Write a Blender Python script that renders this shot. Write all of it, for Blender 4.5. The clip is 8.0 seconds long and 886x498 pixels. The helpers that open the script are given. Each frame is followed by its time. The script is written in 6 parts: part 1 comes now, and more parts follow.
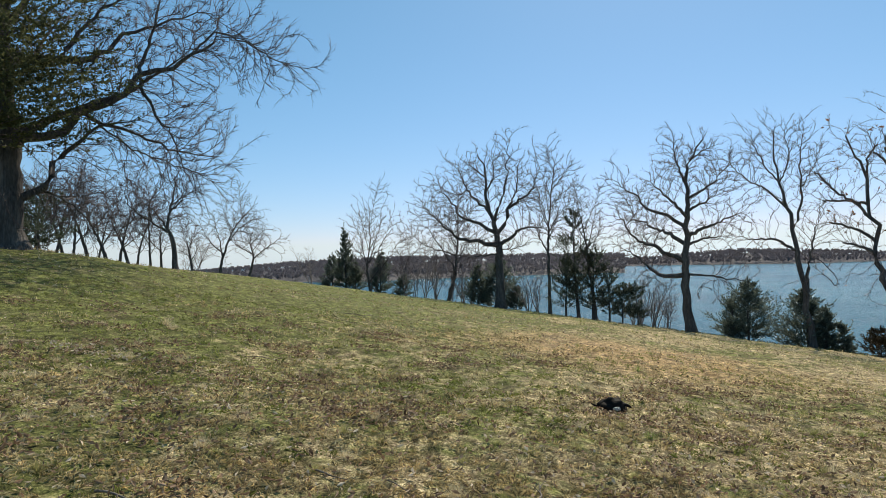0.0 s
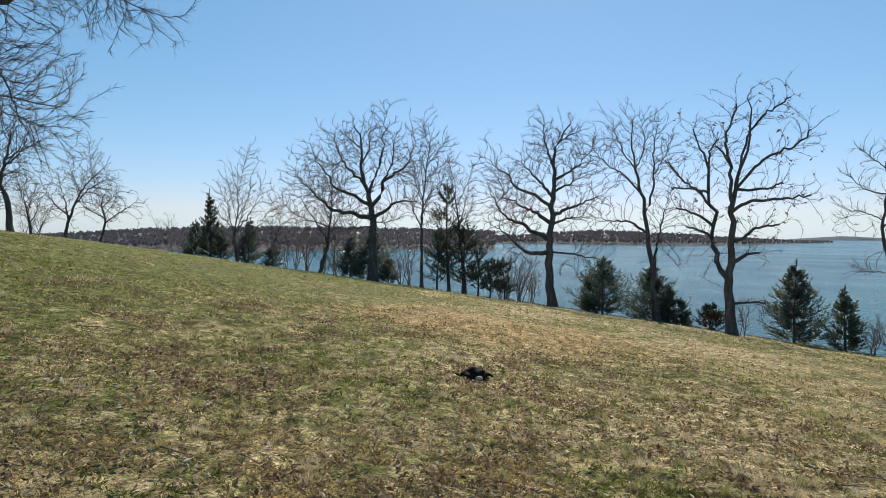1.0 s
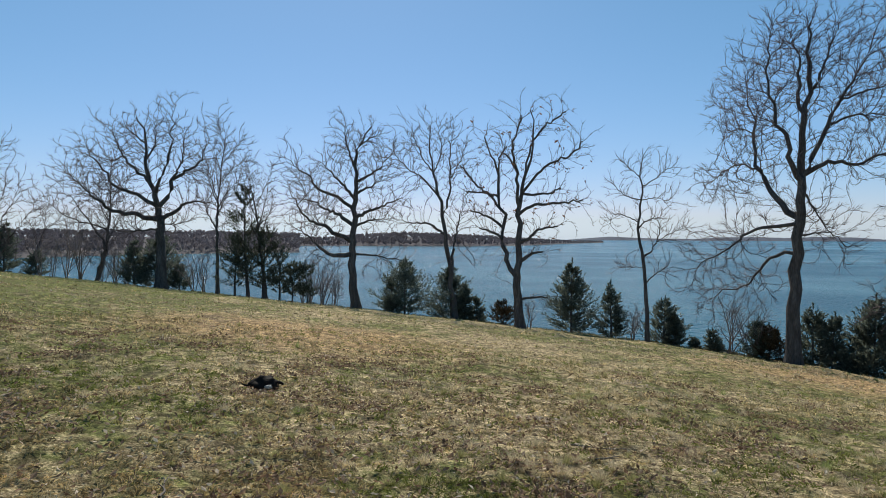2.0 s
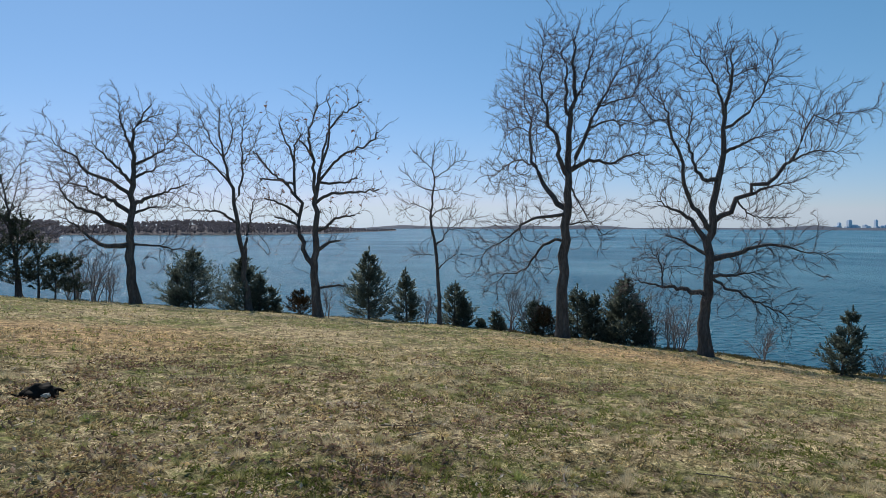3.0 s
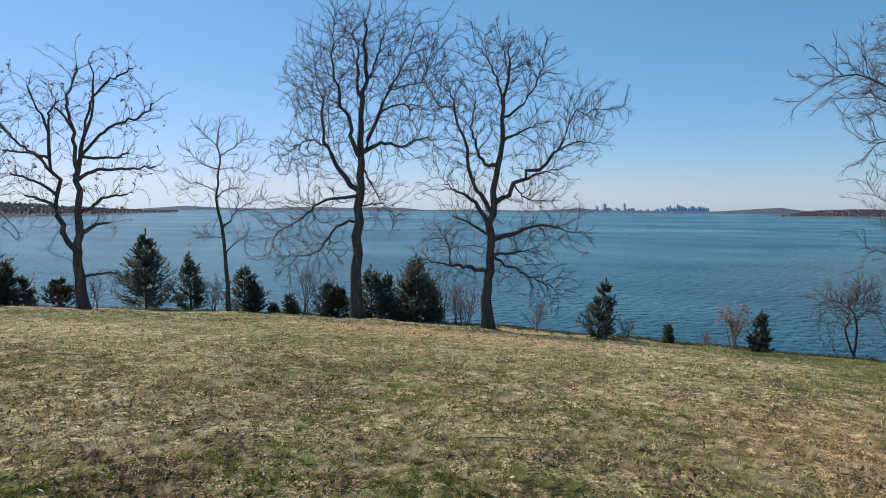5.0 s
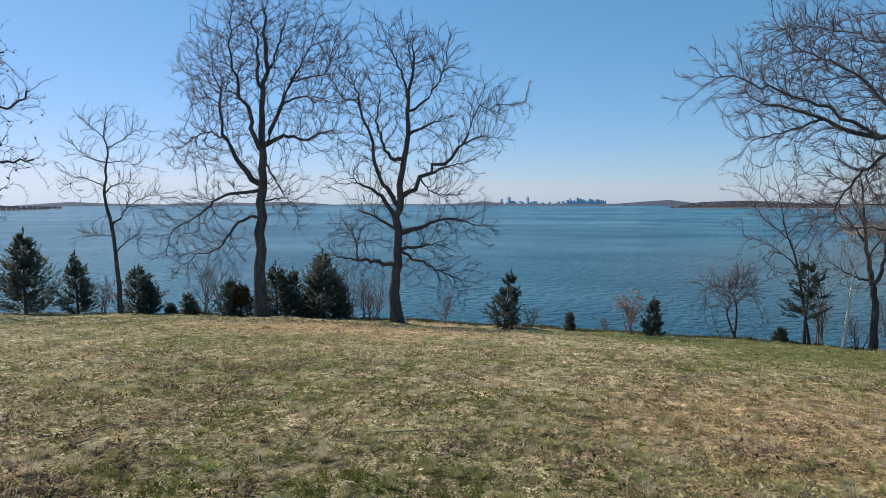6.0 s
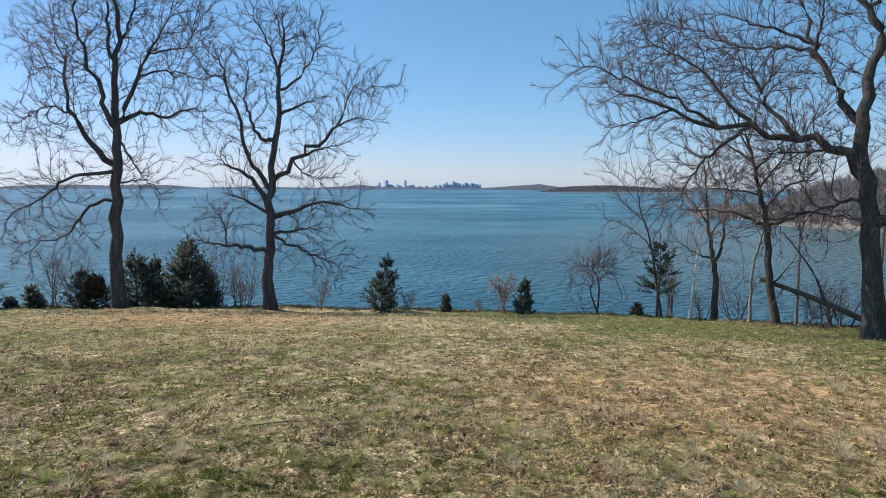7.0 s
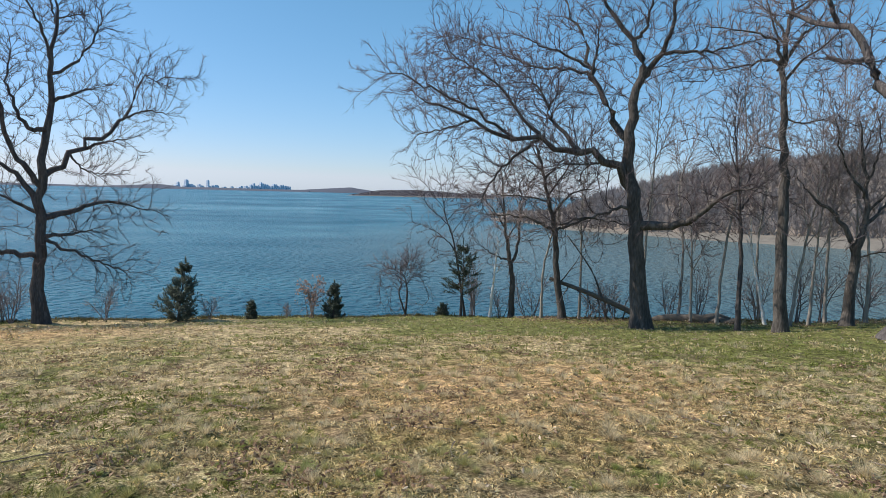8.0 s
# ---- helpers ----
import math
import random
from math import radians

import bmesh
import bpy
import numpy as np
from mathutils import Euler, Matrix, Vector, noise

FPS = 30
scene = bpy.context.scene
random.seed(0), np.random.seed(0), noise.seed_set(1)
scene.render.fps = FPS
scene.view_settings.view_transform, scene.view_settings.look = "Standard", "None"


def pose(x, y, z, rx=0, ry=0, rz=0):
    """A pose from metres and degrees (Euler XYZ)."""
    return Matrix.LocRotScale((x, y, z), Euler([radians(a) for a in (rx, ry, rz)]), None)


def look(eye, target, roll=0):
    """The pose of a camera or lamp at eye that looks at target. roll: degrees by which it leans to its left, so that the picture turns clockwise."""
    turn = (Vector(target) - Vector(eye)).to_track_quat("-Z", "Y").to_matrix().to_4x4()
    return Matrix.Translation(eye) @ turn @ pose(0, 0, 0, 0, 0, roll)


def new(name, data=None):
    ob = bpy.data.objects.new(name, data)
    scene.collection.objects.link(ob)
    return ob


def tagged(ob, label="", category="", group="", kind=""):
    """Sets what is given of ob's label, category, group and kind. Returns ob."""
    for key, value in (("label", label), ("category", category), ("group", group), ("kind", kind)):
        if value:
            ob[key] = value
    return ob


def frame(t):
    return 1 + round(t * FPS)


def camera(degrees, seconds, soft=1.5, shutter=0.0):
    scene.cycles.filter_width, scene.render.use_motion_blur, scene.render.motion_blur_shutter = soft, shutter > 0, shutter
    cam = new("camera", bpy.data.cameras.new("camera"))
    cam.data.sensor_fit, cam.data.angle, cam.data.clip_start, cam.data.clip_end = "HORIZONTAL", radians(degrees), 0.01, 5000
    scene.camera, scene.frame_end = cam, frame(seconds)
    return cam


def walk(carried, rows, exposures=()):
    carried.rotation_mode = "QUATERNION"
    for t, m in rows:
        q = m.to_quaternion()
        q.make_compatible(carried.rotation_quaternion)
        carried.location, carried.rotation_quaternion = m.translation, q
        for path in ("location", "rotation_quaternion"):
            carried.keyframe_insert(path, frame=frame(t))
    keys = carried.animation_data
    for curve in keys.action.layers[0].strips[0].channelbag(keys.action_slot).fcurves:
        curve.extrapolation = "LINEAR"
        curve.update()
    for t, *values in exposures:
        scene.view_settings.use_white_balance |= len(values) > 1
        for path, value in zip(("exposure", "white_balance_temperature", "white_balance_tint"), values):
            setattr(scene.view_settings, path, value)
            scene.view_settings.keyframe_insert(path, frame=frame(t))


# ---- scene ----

# The camera turns on the spot like one who looks around: seconds, place, turn.
cam = camera(70.0, 8.0, soft=0.7)
PATH = [
    (0.0, 0.000, 0.000, 1.600, 91.09, 1.37, -0.01),
    (0.5, 0.022, 0.035, 1.576, 89.31, 1.15, -5.32),
    (1.0, 0.070, 0.110, 1.550, 88.62, -0.46, -11.34),
    (1.5, 0.160, 0.143, 1.555, 88.23, -0.31, -15.60),
    (1.8, 0.215, 0.173, 1.556, 88.15, 0.09, -22.59),
    (2.0, 0.300, 0.180, 1.535, 88.91, -0.12, -28.79),
    (2.2, 0.343, 0.208, 1.519, 88.91, -0.55, -35.35),
    (3.3, -0.022, 0.103, 1.571, 87.36, 0.08, -49.34),
    (3.5, 0.020, 0.105, 1.569, 86.99, -0.02, -51.16),
    (4.0, 0.076, 0.092, 1.570, 86.49, -0.17, -55.83),
    (4.5, 0.120, 0.093, 1.548, 86.36, -0.15, -60.07),
    (5.8, 0.114, 0.082, 1.559, 86.02, -0.29, -73.13),
    (6.0, 0.140, 0.072, 1.551, 85.81, 0.02, -74.04),
    (6.5, 0.195, 0.039, 1.544, 85.09, 0.24, -79.84),
    (7.0, 0.262, 0.007, 1.537, 84.35, -0.21, -85.04),
    (7.5, 0.325, -0.036, 1.536, 84.14, -0.64, -91.31),
    (8.0, 0.343, -0.109, 1.537, 84.89, -1.47, -101.93),
]
walk(cam, [(t, pose(x, y, z, a, b, c)) for t, x, y, z, a, b, c in PATH], exposures=[(0.0, 0.02, 7150, 6), (1.5, -0.08, 7050, 7), (2.2, -0.26, 6650, 9), (3.5, -0.28, 6450, 10), (4.5, -0.14, 6500, 10), (6.0, -0.12, 6400, 11), (6.5, -0.03, 6450, 12), (8.0, 0.15, 6700, 12)])

# ---- light: a clear spring noon, the sun ahead of the first view and high ----
SUN_BEARING, SUN_HEIGHT = 20.0, 46.0
world = bpy.data.worlds.new("clear_sky")
scene.world = world
world.use_nodes = True
wn, wl = world.node_tree.nodes, world.node_tree.links
sky = wn.new("ShaderNodeTexSky")
sky.sky_type, sky.sun_disc = "NISHITA", False
sky.sun_elevation, sky.sun_rotation = radians(SUN_HEIGHT), radians(SUN_BEARING)
sky.air_density, sky.dust_density, sky.ozone_density = 0.9, 0.25, 3.5
split, join = wn.new("ShaderNodeSeparateColor"), wn.new("ShaderNodeCombineColor")
lilac, most, less = wn.new("ShaderNodeMath"), wn.new("ShaderNodeMath"), wn.new("ShaderNodeMath")
lilac.operation, most.operation, less.operation = "MULTIPLY", "MAXIMUM", "MULTIPLY"
lilac.inputs[1].default_value, less.inputs[1].default_value = 1.15, 1.4
wl.new(sky.outputs[0], split.inputs[0])
dim = wn.new("ShaderNodeMath")
dim.operation, dim.inputs[1].default_value = "MULTIPLY", 0.6
steep = wn.new("ShaderNodeMath")
steep.operation, steep.inputs[1].default_value = "POWER", 1.25
wl.new(split.outputs[0], steep.inputs[0])
wl.new(steep.outputs[0], dim.inputs[0])
cool, least = wn.new("ShaderNodeMath"), wn.new("ShaderNodeMath")
cool.operation, least.operation, cool.inputs[1].default_value = "MULTIPLY", "MINIMUM", 0.86
part_red, keep_red = wn.new("ShaderNodeMath"), wn.new("ShaderNodeMath")
part_red.operation, keep_red.operation = "DIVIDE", "MULTIPLY"
wl.new(dim.outputs[0], part_red.inputs[0])
wl.new(split.outputs[1], part_red.inputs[1])
wl.new(part_red.outputs[0], keep_red.inputs[0])
wl.new(keep_red.outputs[0], least.inputs[0])
wl.new(cool.outputs[0], least.inputs[1])
wl.new(least.outputs[0], join.inputs[0])
soften = wn.new("ShaderNodeMath")
soften.operation, soften.inputs[1].default_value = "POWER", 0.7
wl.new(split.outputs[1], soften.inputs[0])
wl.new(soften.outputs[0], less.inputs[0])
wl.new(less.outputs[0], join.inputs[1])
wl.new(less.outputs[0], lilac.inputs[0])
wl.new(less.outputs[0], cool.inputs[0])
wl.new(less.outputs[0], keep_red.inputs[1])
deep = wn.new("ShaderNodeMath")
deep.operation, deep.inputs[1].default_value = "MULTIPLY", 1.45
gentle = wn.new("ShaderNodeMath")
gentle.operation, gentle.inputs[1].default_value = "POWER", 0.8
wl.new(split.outputs[2], gentle.inputs[0])
wl.new(gentle.outputs[0], deep.inputs[0])
wl.new(deep.outputs[0], most.inputs[0])
wl.new(lilac.outputs[0], most.inputs[1])
wl.new(most.outputs[0], join.inputs[2])
wl.new(join.outputs[0], wn["Background"].inputs[0])
wn["Background"].inputs[1].default_value = 0.127
sun = new("sun", bpy.data.lights.new("sun", "SUN"))
sun.data.energy, sun.data.angle, sun.data.color = 4.7, radians(0.53), (1.0, 0.94, 0.83)
sb, sh = radians(SUN_BEARING), radians(SUN_HEIGHT)
sun.matrix_world = look((0, 0, 60), (-math.sin(sb) * math.cos(sh), -math.cos(sb) * math.cos(sh), 60 - math.sin(sh)))


# ---- materials ----
def material(name, build):
    m = bpy.data.materials.new(name)
    m.use_nodes = True
    build(m.node_tree.nodes, m.node_tree.links, m.node_tree.nodes["Principled BSDF"])
    return m


def mottled(colors, scale, rough=0.85, bump=0.3, fine=8.0, stretch=(1, 1, 1), random_amount=0.0, distance=0.02, spec=0.3):
    """Two scales of noise over a colour ramp, with a fine relief."""
    def build(n, l, bsdf):
        co = n.new("ShaderNodeTexCoord")
        mp = n.new("ShaderNodeMapping")
        mp.inputs["Scale"].default_value = stretch
        l.new(co.outputs["Object"], mp.inputs[0])
        a, b = n.new("ShaderNodeTexNoise"), n.new("ShaderNodeTexNoise")
        a.inputs["Scale"].default_value, b.inputs["Scale"].default_value = scale, scale * fine
        a.inputs["Detail"].default_value, b.inputs["Detail"].default_value = 4, 5
        l.new(mp.outputs[0], a.inputs["Vector"])
        l.new(mp.outputs[0], b.inputs["Vector"])
        mix = n.new("ShaderNodeMath")
        mix.operation = "MULTIPLY_ADD"
        mix.inputs[1].default_value = 0.5
        half = n.new("ShaderNodeMath")
        half.operation = "MULTIPLY"
        half.inputs[1].default_value = 0.5
        l.new(b.outputs[0], half.inputs[0])
        l.new(a.outputs[0], mix.inputs[0])
        l.new(half.outputs[0], mix.inputs[2])
        ramp = n.new("ShaderNodeValToRGB")
        e = ramp.color_ramp.elements
        while len(e) < len(colors):
            e.new(0.5)
        for i, c in enumerate(colors):
            e[i].position = 0.3 + 0.4 * i / max(1, len(colors) - 1)
            e[i].color = (*c, 1)
        l.new(mix.outputs[0], ramp.inputs[0])
        out = ramp.outputs[0]
        if random_amount:
            info = n.new("ShaderNodeNewGeometry")
            hsv = n.new("ShaderNodeHueSaturation")
            mr = n.new("ShaderNodeMapRange")
            mr.inputs["To Min"].default_value, mr.inputs["To Max"].default_value = 1 - random_amount, 1 + random_amount
            l.new(info.outputs["Random Per Island"], mr.inputs[0])
            l.new(mr.outputs[0], hsv.inputs["Value"])
            l.new(out, hsv.inputs["Color"])
            out = hsv.outputs[0]
        l.new(out, bsdf.inputs["Base Color"])
        bsdf.inputs["Roughness"].default_value = rough
        bsdf.inputs["Specular IOR Level"].default_value = spec
        if bump:
            bp = n.new("ShaderNodeBump")
            bp.inputs["Strength"].default_value, bp.inputs["Distance"].default_value = bump, distance
            l.new(b.outputs[0], bp.inputs["Height"])
            l.new(bp.outputs[0], bsdf.inputs["Normal"])
    return build


def thin(build, through_light=0.48):
    """The same for thin leaves and blades, which let some light through."""
    def made(n, l, bsdf):
        build(n, l, bsdf)
        tr, mix, out = n.new("ShaderNodeBsdfTranslucent"), n.new("ShaderNodeMixShader"), n["Material Output"]
        l.new(bsdf.inputs["Base Color"].links[0].from_socket, tr.inputs[0])
        mix.inputs[0].default_value = through_light
        l.new(bsdf.outputs[0], mix.inputs[1])
        l.new(tr.outputs[0], mix.inputs[2])
        l.new(mix.outputs[0], out.inputs[0])
    return made


BARK = material("bark", mottled([(0.044, 0.039, 0.041), (0.105, 0.094, 0.093), (0.21, 0.19, 0.182)], 4.0, 0.95, 1.0, 5, (1, 1, 0.22), distance=0.06, spec=0.1))
TWIG = material("twig_bark", mottled([(0.072, 0.054, 0.058), (0.135, 0.104, 0.107)], 2.0, 0.8, 0.0))
PALE_BARK = material("birch_bark", mottled([(0.74, 0.72, 0.69), (0.86, 0.84, 0.81), (0.4, 0.37, 0.34)], 3.0, 0.7, 0.3, 4, (1, 1, 3)))
CEDAR = material("cedar_foliage", thin(mottled([(0.072, 0.09, 0.08), (0.145, 0.17, 0.138), (0.225, 0.25, 0.205)], 1.2, 0.7, 0.0, 6, random_amount=0.5), 0.6))
PINE = material("pine_needles", thin(mottled([(0.045, 0.055, 0.042), (0.085, 0.1, 0.07), (0.14, 0.155, 0.105)], 1.2, 0.7, 0.0, 6, random_amount=0.4), 0.4))
OLD_PINE = material("old_pine_needles", thin(mottled([(0.055, 0.06, 0.03), (0.105, 0.11, 0.05), (0.17, 0.17, 0.08)], 1.2, 0.7, 0.0, 6, random_amount=0.4)))
RUSSET = material("dry_oak_leaves", thin(mottled([(0.16, 0.075, 0.04), (0.28, 0.14, 0.08)], 3.0, 0.8, 0.0, 5, random_amount=0.4)))
PINKISH = material("pinkish_dry_leaves", thin(mottled([(0.42, 0.27, 0.22), (0.6, 0.43, 0.36)], 3.0, 0.8, 0.0, 5, random_amount=0.35)))
# aerial haze is mixed into these twig colours as a lilac-grey tint
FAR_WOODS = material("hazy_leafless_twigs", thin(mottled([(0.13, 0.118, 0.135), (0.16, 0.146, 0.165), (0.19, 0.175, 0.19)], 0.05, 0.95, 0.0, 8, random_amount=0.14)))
SLIM_BARK = material("pale_grey_bark", mottled([(0.17, 0.15, 0.135), (0.34, 0.305, 0.275), (0.48, 0.44, 0.4)], 4.0, 0.95, 0.7, 5, (1, 1, 0.25), distance=0.03, spec=0.1))
GREY_BARK = material("grey_bark", mottled([(0.04, 0.035, 0.033), (0.1, 0.089, 0.083), (0.2, 0.18, 0.166)], 4.0, 0.95, 0.9, 5, (1, 1, 0.25), distance=0.04, spec=0.1))
# greys lifted in the colour to stand in for haze over the woods
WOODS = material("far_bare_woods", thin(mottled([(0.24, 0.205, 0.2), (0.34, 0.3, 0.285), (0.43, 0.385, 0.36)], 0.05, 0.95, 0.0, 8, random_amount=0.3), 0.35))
GREY_TWIG = material("grey_twigs", mottled([(0.17, 0.132, 0.127), (0.31, 0.25, 0.235)], 2.0, 0.8, 0.0))
BEACH = material("shingle_beach", mottled([(0.13, 0.115, 0.1), (0.25, 0.225, 0.195)], 0.3, 0.95, 0.3, 8, distance=0.1))
# shade under the far trees is painted in as a darker floor colour
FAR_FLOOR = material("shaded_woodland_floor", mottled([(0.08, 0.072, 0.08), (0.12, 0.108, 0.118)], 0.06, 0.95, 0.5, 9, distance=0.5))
LITTER = material("leaf_strewn_hillside", mottled([(0.14, 0.115, 0.1), (0.22, 0.185, 0.16), (0.28, 0.235, 0.2)], 0.06, 0.95, 0.5, 9, distance=0.5))
BRONZE = material("bronzed_cedar_foliage", mottled([(0.05, 0.03, 0.015), (0.09, 0.055, 0.025), (0.07, 0.065, 0.03)], 1.5, 0.75, 0.0, 6, random_amount=0.35))
DEAD_WOOD = material("weathered_dead_wood", mottled([(0.07, 0.056, 0.047), (0.17, 0.14, 0.115), (0.28, 0.235, 0.19)], 6.0, 0.9, 0.6, 6))
STRAW = material("straw_blades", thin(mottled([(0.25, 0.193, 0.1), (0.6, 0.49, 0.28), (0.95, 0.83, 0.6)], 0.9, 0.7, 0.0, 12, random_amount=0.62, spec=0.3), 0.3))
GREEN = material("green_blades", thin(mottled([(0.155, 0.19, 0.045), (0.255, 0.275, 0.075), (0.38, 0.36, 0.14)], 0.9, 0.7, 0.0, 14, random_amount=0.45), 0.42))
TUSSOCK = material("tussock_blades", thin(mottled([(0.38, 0.3, 0.185), (0.7, 0.59, 0.4), (0.5, 0.43, 0.25)], 1.6, 0.8, 0.0, 9, random_amount=0.45), 0.42))
OLIVE = material("olive_tussock_blades", thin(mottled([(0.27, 0.265, 0.105), (0.43, 0.4, 0.18), (0.62, 0.55, 0.31)], 1.6, 0.8, 0.0, 9, random_amount=0.45), 0.42))
# rough grass, coloured darker to fill out the tree shadow along the brow
BROW = material("brow_grass_blades", thin(mottled([(0.09, 0.085, 0.04), (0.16, 0.145, 0.07), (0.24, 0.2, 0.11)], 0.8, 0.8, 0.0, 12, random_amount=0.4), 0.3))
LUSH = material("lush_blades", thin(mottled([(0.26, 0.31, 0.1), (0.4, 0.43, 0.16)], 1.2, 0.6, 0.0, 10, random_amount=0.4), 0.45))
PALE_LEAF = material("pale_dead_leaf", thin(mottled([(0.48, 0.37, 0.27), (0.78, 0.66, 0.53)], 9.0, 0.85, 0.0, 4, random_amount=0.3, spec=0.15), 0.3))
BROWN_LEAF = material("brown_dead_leaf", thin(mottled([(0.1, 0.06, 0.038), (0.27, 0.175, 0.115), (0.5, 0.37, 0.27)], 9.0, 0.85, 0.0, 4, random_amount=0.55, spec=0.15), 0.3))
BLACK_FILM = material("black_plastic_film", mottled([(0.006, 0.005, 0.005), (0.022, 0.016, 0.013)], 9.0, 0.75, 0.4, 5, distance=0.01, spec=0.12))
WHITE_SCRAP = material("crumpled_pale_scrap", mottled([(0.3, 0.29, 0.28), (0.55, 0.54, 0.52)], 30.0, 0.7, 0.5, 5, distance=0.01))
# pale blue of the distance haze is part of the tower colour itself
TOWER = material("hazy_tower", mottled([(0.54, 0.61, 0.72), (0.65, 0.71, 0.81)], 0.02, 0.6, 0.0))
# slate-blue base colour carries the haze over the islands
HAZE_LAND = material("hazy_far_shore", mottled([(0.07, 0.08, 0.11), (0.1, 0.11, 0.145)], 0.01, 0.95, 0.0, 6))


def ground_nodes(n, l, bsdf):
    co = n.new("ShaderNodeTexCoord")
    def noise_at(scale, detail=5, rough=0.6):
        t = n.new("ShaderNodeTexNoise")
        t.inputs["Scale"].default_value, t.inputs["Detail"].default_value, t.inputs["Roughness"].default_value = scale, detail, rough
        l.new(co.outputs["Object"], t.inputs["Vector"])
        return t
    def ramp_of(src, stops):
        r = n.new("ShaderNodeValToRGB")
        e = r.color_ramp.elements
        while len(e) < len(stops):
            e.new(0.5)
        for i, (p, c) in enumerate(stops):
            e[i].position, e[i].color = p, (*c, 1)
        l.new(src, r.inputs[0])
        return r
    patch, clump, straw = noise_at(0.22), noise_at(2.2, 6, 0.7), noise_at(38.0, 6, 0.75)
    dry = ramp_of(straw.outputs[0], [(0.36, (0.1, 0.073, 0.045)), (0.5, (0.39, 0.298, 0.165)), (0.62, (0.84, 0.67, 0.44))])
    green = ramp_of(straw.outputs[0], [(0.33, (0.04, 0.046, 0.016)), (0.5, (0.145, 0.153, 0.047)), (0.65, (0.32, 0.31, 0.115))])
    add = n.new("ShaderNodeMath")
    add.operation = "ADD"
    l.new(patch.outputs[0], add.inputs[0])
    l.new(clump.outputs[0], add.inputs[1])
    place = n.new("ShaderNodeSeparateXYZ")
    l.new(co.outputs["Object"], place.inputs[0])
    total = add
    for kx, ky, k0 in ((-0.08, 0.03, -0.05), (0.06, -0.12, -1.2)):
        mx, my, amount = n.new("ShaderNodeMath"), n.new("ShaderNodeMath"), n.new("ShaderNodeMath")
        mx.operation = my.operation = "MULTIPLY_ADD"
        mx.inputs[1].default_value, mx.inputs[2].default_value = kx, k0
        my.inputs[1].default_value = ky
        l.new(place.outputs[0], mx.inputs[0])
        l.new(place.outputs[1], my.inputs[0])
        l.new(mx.outputs[0], my.inputs[2])
        my.use_clamp = True
        amount.operation, amount.inputs[1].default_value = "MULTIPLY_ADD", 0.3
        l.new(my.outputs[0], amount.inputs[0])
        l.new(total.outputs[0], amount.inputs[2])
        total = amount
    mask = n.new("ShaderNodeMapRange")
    mask.inputs["From Min"].default_value, mask.inputs["From Max"].default_value = 0.93, 1.13
    l.new(total.outputs[0], mask.inputs[0])
    mix = n.new("ShaderNodeMixRGB")
    l.new(mask.outputs[0], mix.inputs[0])
    l.new(dry.outputs[0], mix.inputs[1])
    l.new(green.outputs[0], mix.inputs[2])
    tan = ramp_of(straw.outputs[0], [(0.33, (0.1, 0.06, 0.032)), (0.5, (0.42, 0.275, 0.14)), (0.63, (0.78, 0.55, 0.31))])
    loam = ramp_of(straw.outputs[0], [(0.36, (0.07, 0.05, 0.036)), (0.52, (0.2, 0.14, 0.1)), (0.68, (0.42, 0.32, 0.235))])
    colour = mix.outputs[0]
    for (px, py, far), other in ((DRY_PATCHES[0], tan), (DRY_PATCHES[1], tan), (DRY_PATCHES[2], tan)):
        gap = n.new("ShaderNodeVectorMath")
        gap.operation, gap.inputs[1].default_value = "DISTANCE", (px, py, float(lie(px, py)))
        l.new(co.outputs["Object"], gap.inputs[0])
        soft = n.new("ShaderNodeMath")
        soft.operation, soft.inputs[1].default_value = "MULTIPLY_ADD", far * 1.3
        l.new(clump.outputs[0], soft.inputs[0])
        l.new(gap.outputs["Value"], soft.inputs[2])
        zone = n.new("ShaderNodeMapRange")
        zone.inputs["From Min"].default_value, zone.inputs["From Max"].default_value = far * 1.1, far * 1.75
        zone.inputs["To Min"].default_value, zone.inputs["To Max"].default_value = 0.95, 0.0
        l.new(soft.outputs[0], zone.inputs[0])
        lay = n.new("ShaderNodeMixRGB")
        l.new(zone.outputs[0], lay.inputs[0])
        l.new(colour, lay.inputs[1])
        l.new(other.outputs[0], lay.inputs[2])
        colour = lay.outputs[0]
    bare = noise_at(0.9, 4, 0.65)
    bare_zone = n.new("ShaderNodeMapRange")
    bare_zone.inputs["From Min"].default_value, bare_zone.inputs["From Max"].default_value, bare_zone.inputs["To Max"].default_value = 0.55, 0.66, 0.55
    l.new(bare.outputs[0], bare_zone.inputs[0])
    lay = n.new("ShaderNodeMixRGB")
    l.new(bare_zone.outputs[0], lay.inputs[0])
    l.new(colour, lay.inputs[1])
    l.new(loam.outputs[0], lay.inputs[2])
    blot = ramp_of(noise_at(8.0, 5, 0.7).outputs[0], [(0.41, (0.55, 0.53, 0.5)), (0.5, (1.0, 1.0, 1.0)), (0.6, (1.55, 1.55, 1.5))])
    times = n.new("ShaderNodeMixRGB")
    times.blend_type, times.inputs[0].default_value = "MULTIPLY", 1.0
    l.new(lay.outputs[0], times.inputs[1])
    l.new(blot.outputs[0], times.inputs[2])
    coarse = ramp_of(noise_at(3.2, 4, 0.6).outputs[0], [(0.4, (0.66, 0.64, 0.6)), (0.5, (1.0, 1.0, 1.0)), (0.62, (1.25, 1.24, 1.2))])
    twice = n.new("ShaderNodeMixRGB")
    twice.blend_type, twice.inputs[0].default_value = "MULTIPLY", 1.0
    l.new(times.outputs[0], twice.inputs[1])
    l.new(coarse.outputs[0], twice.inputs[2])
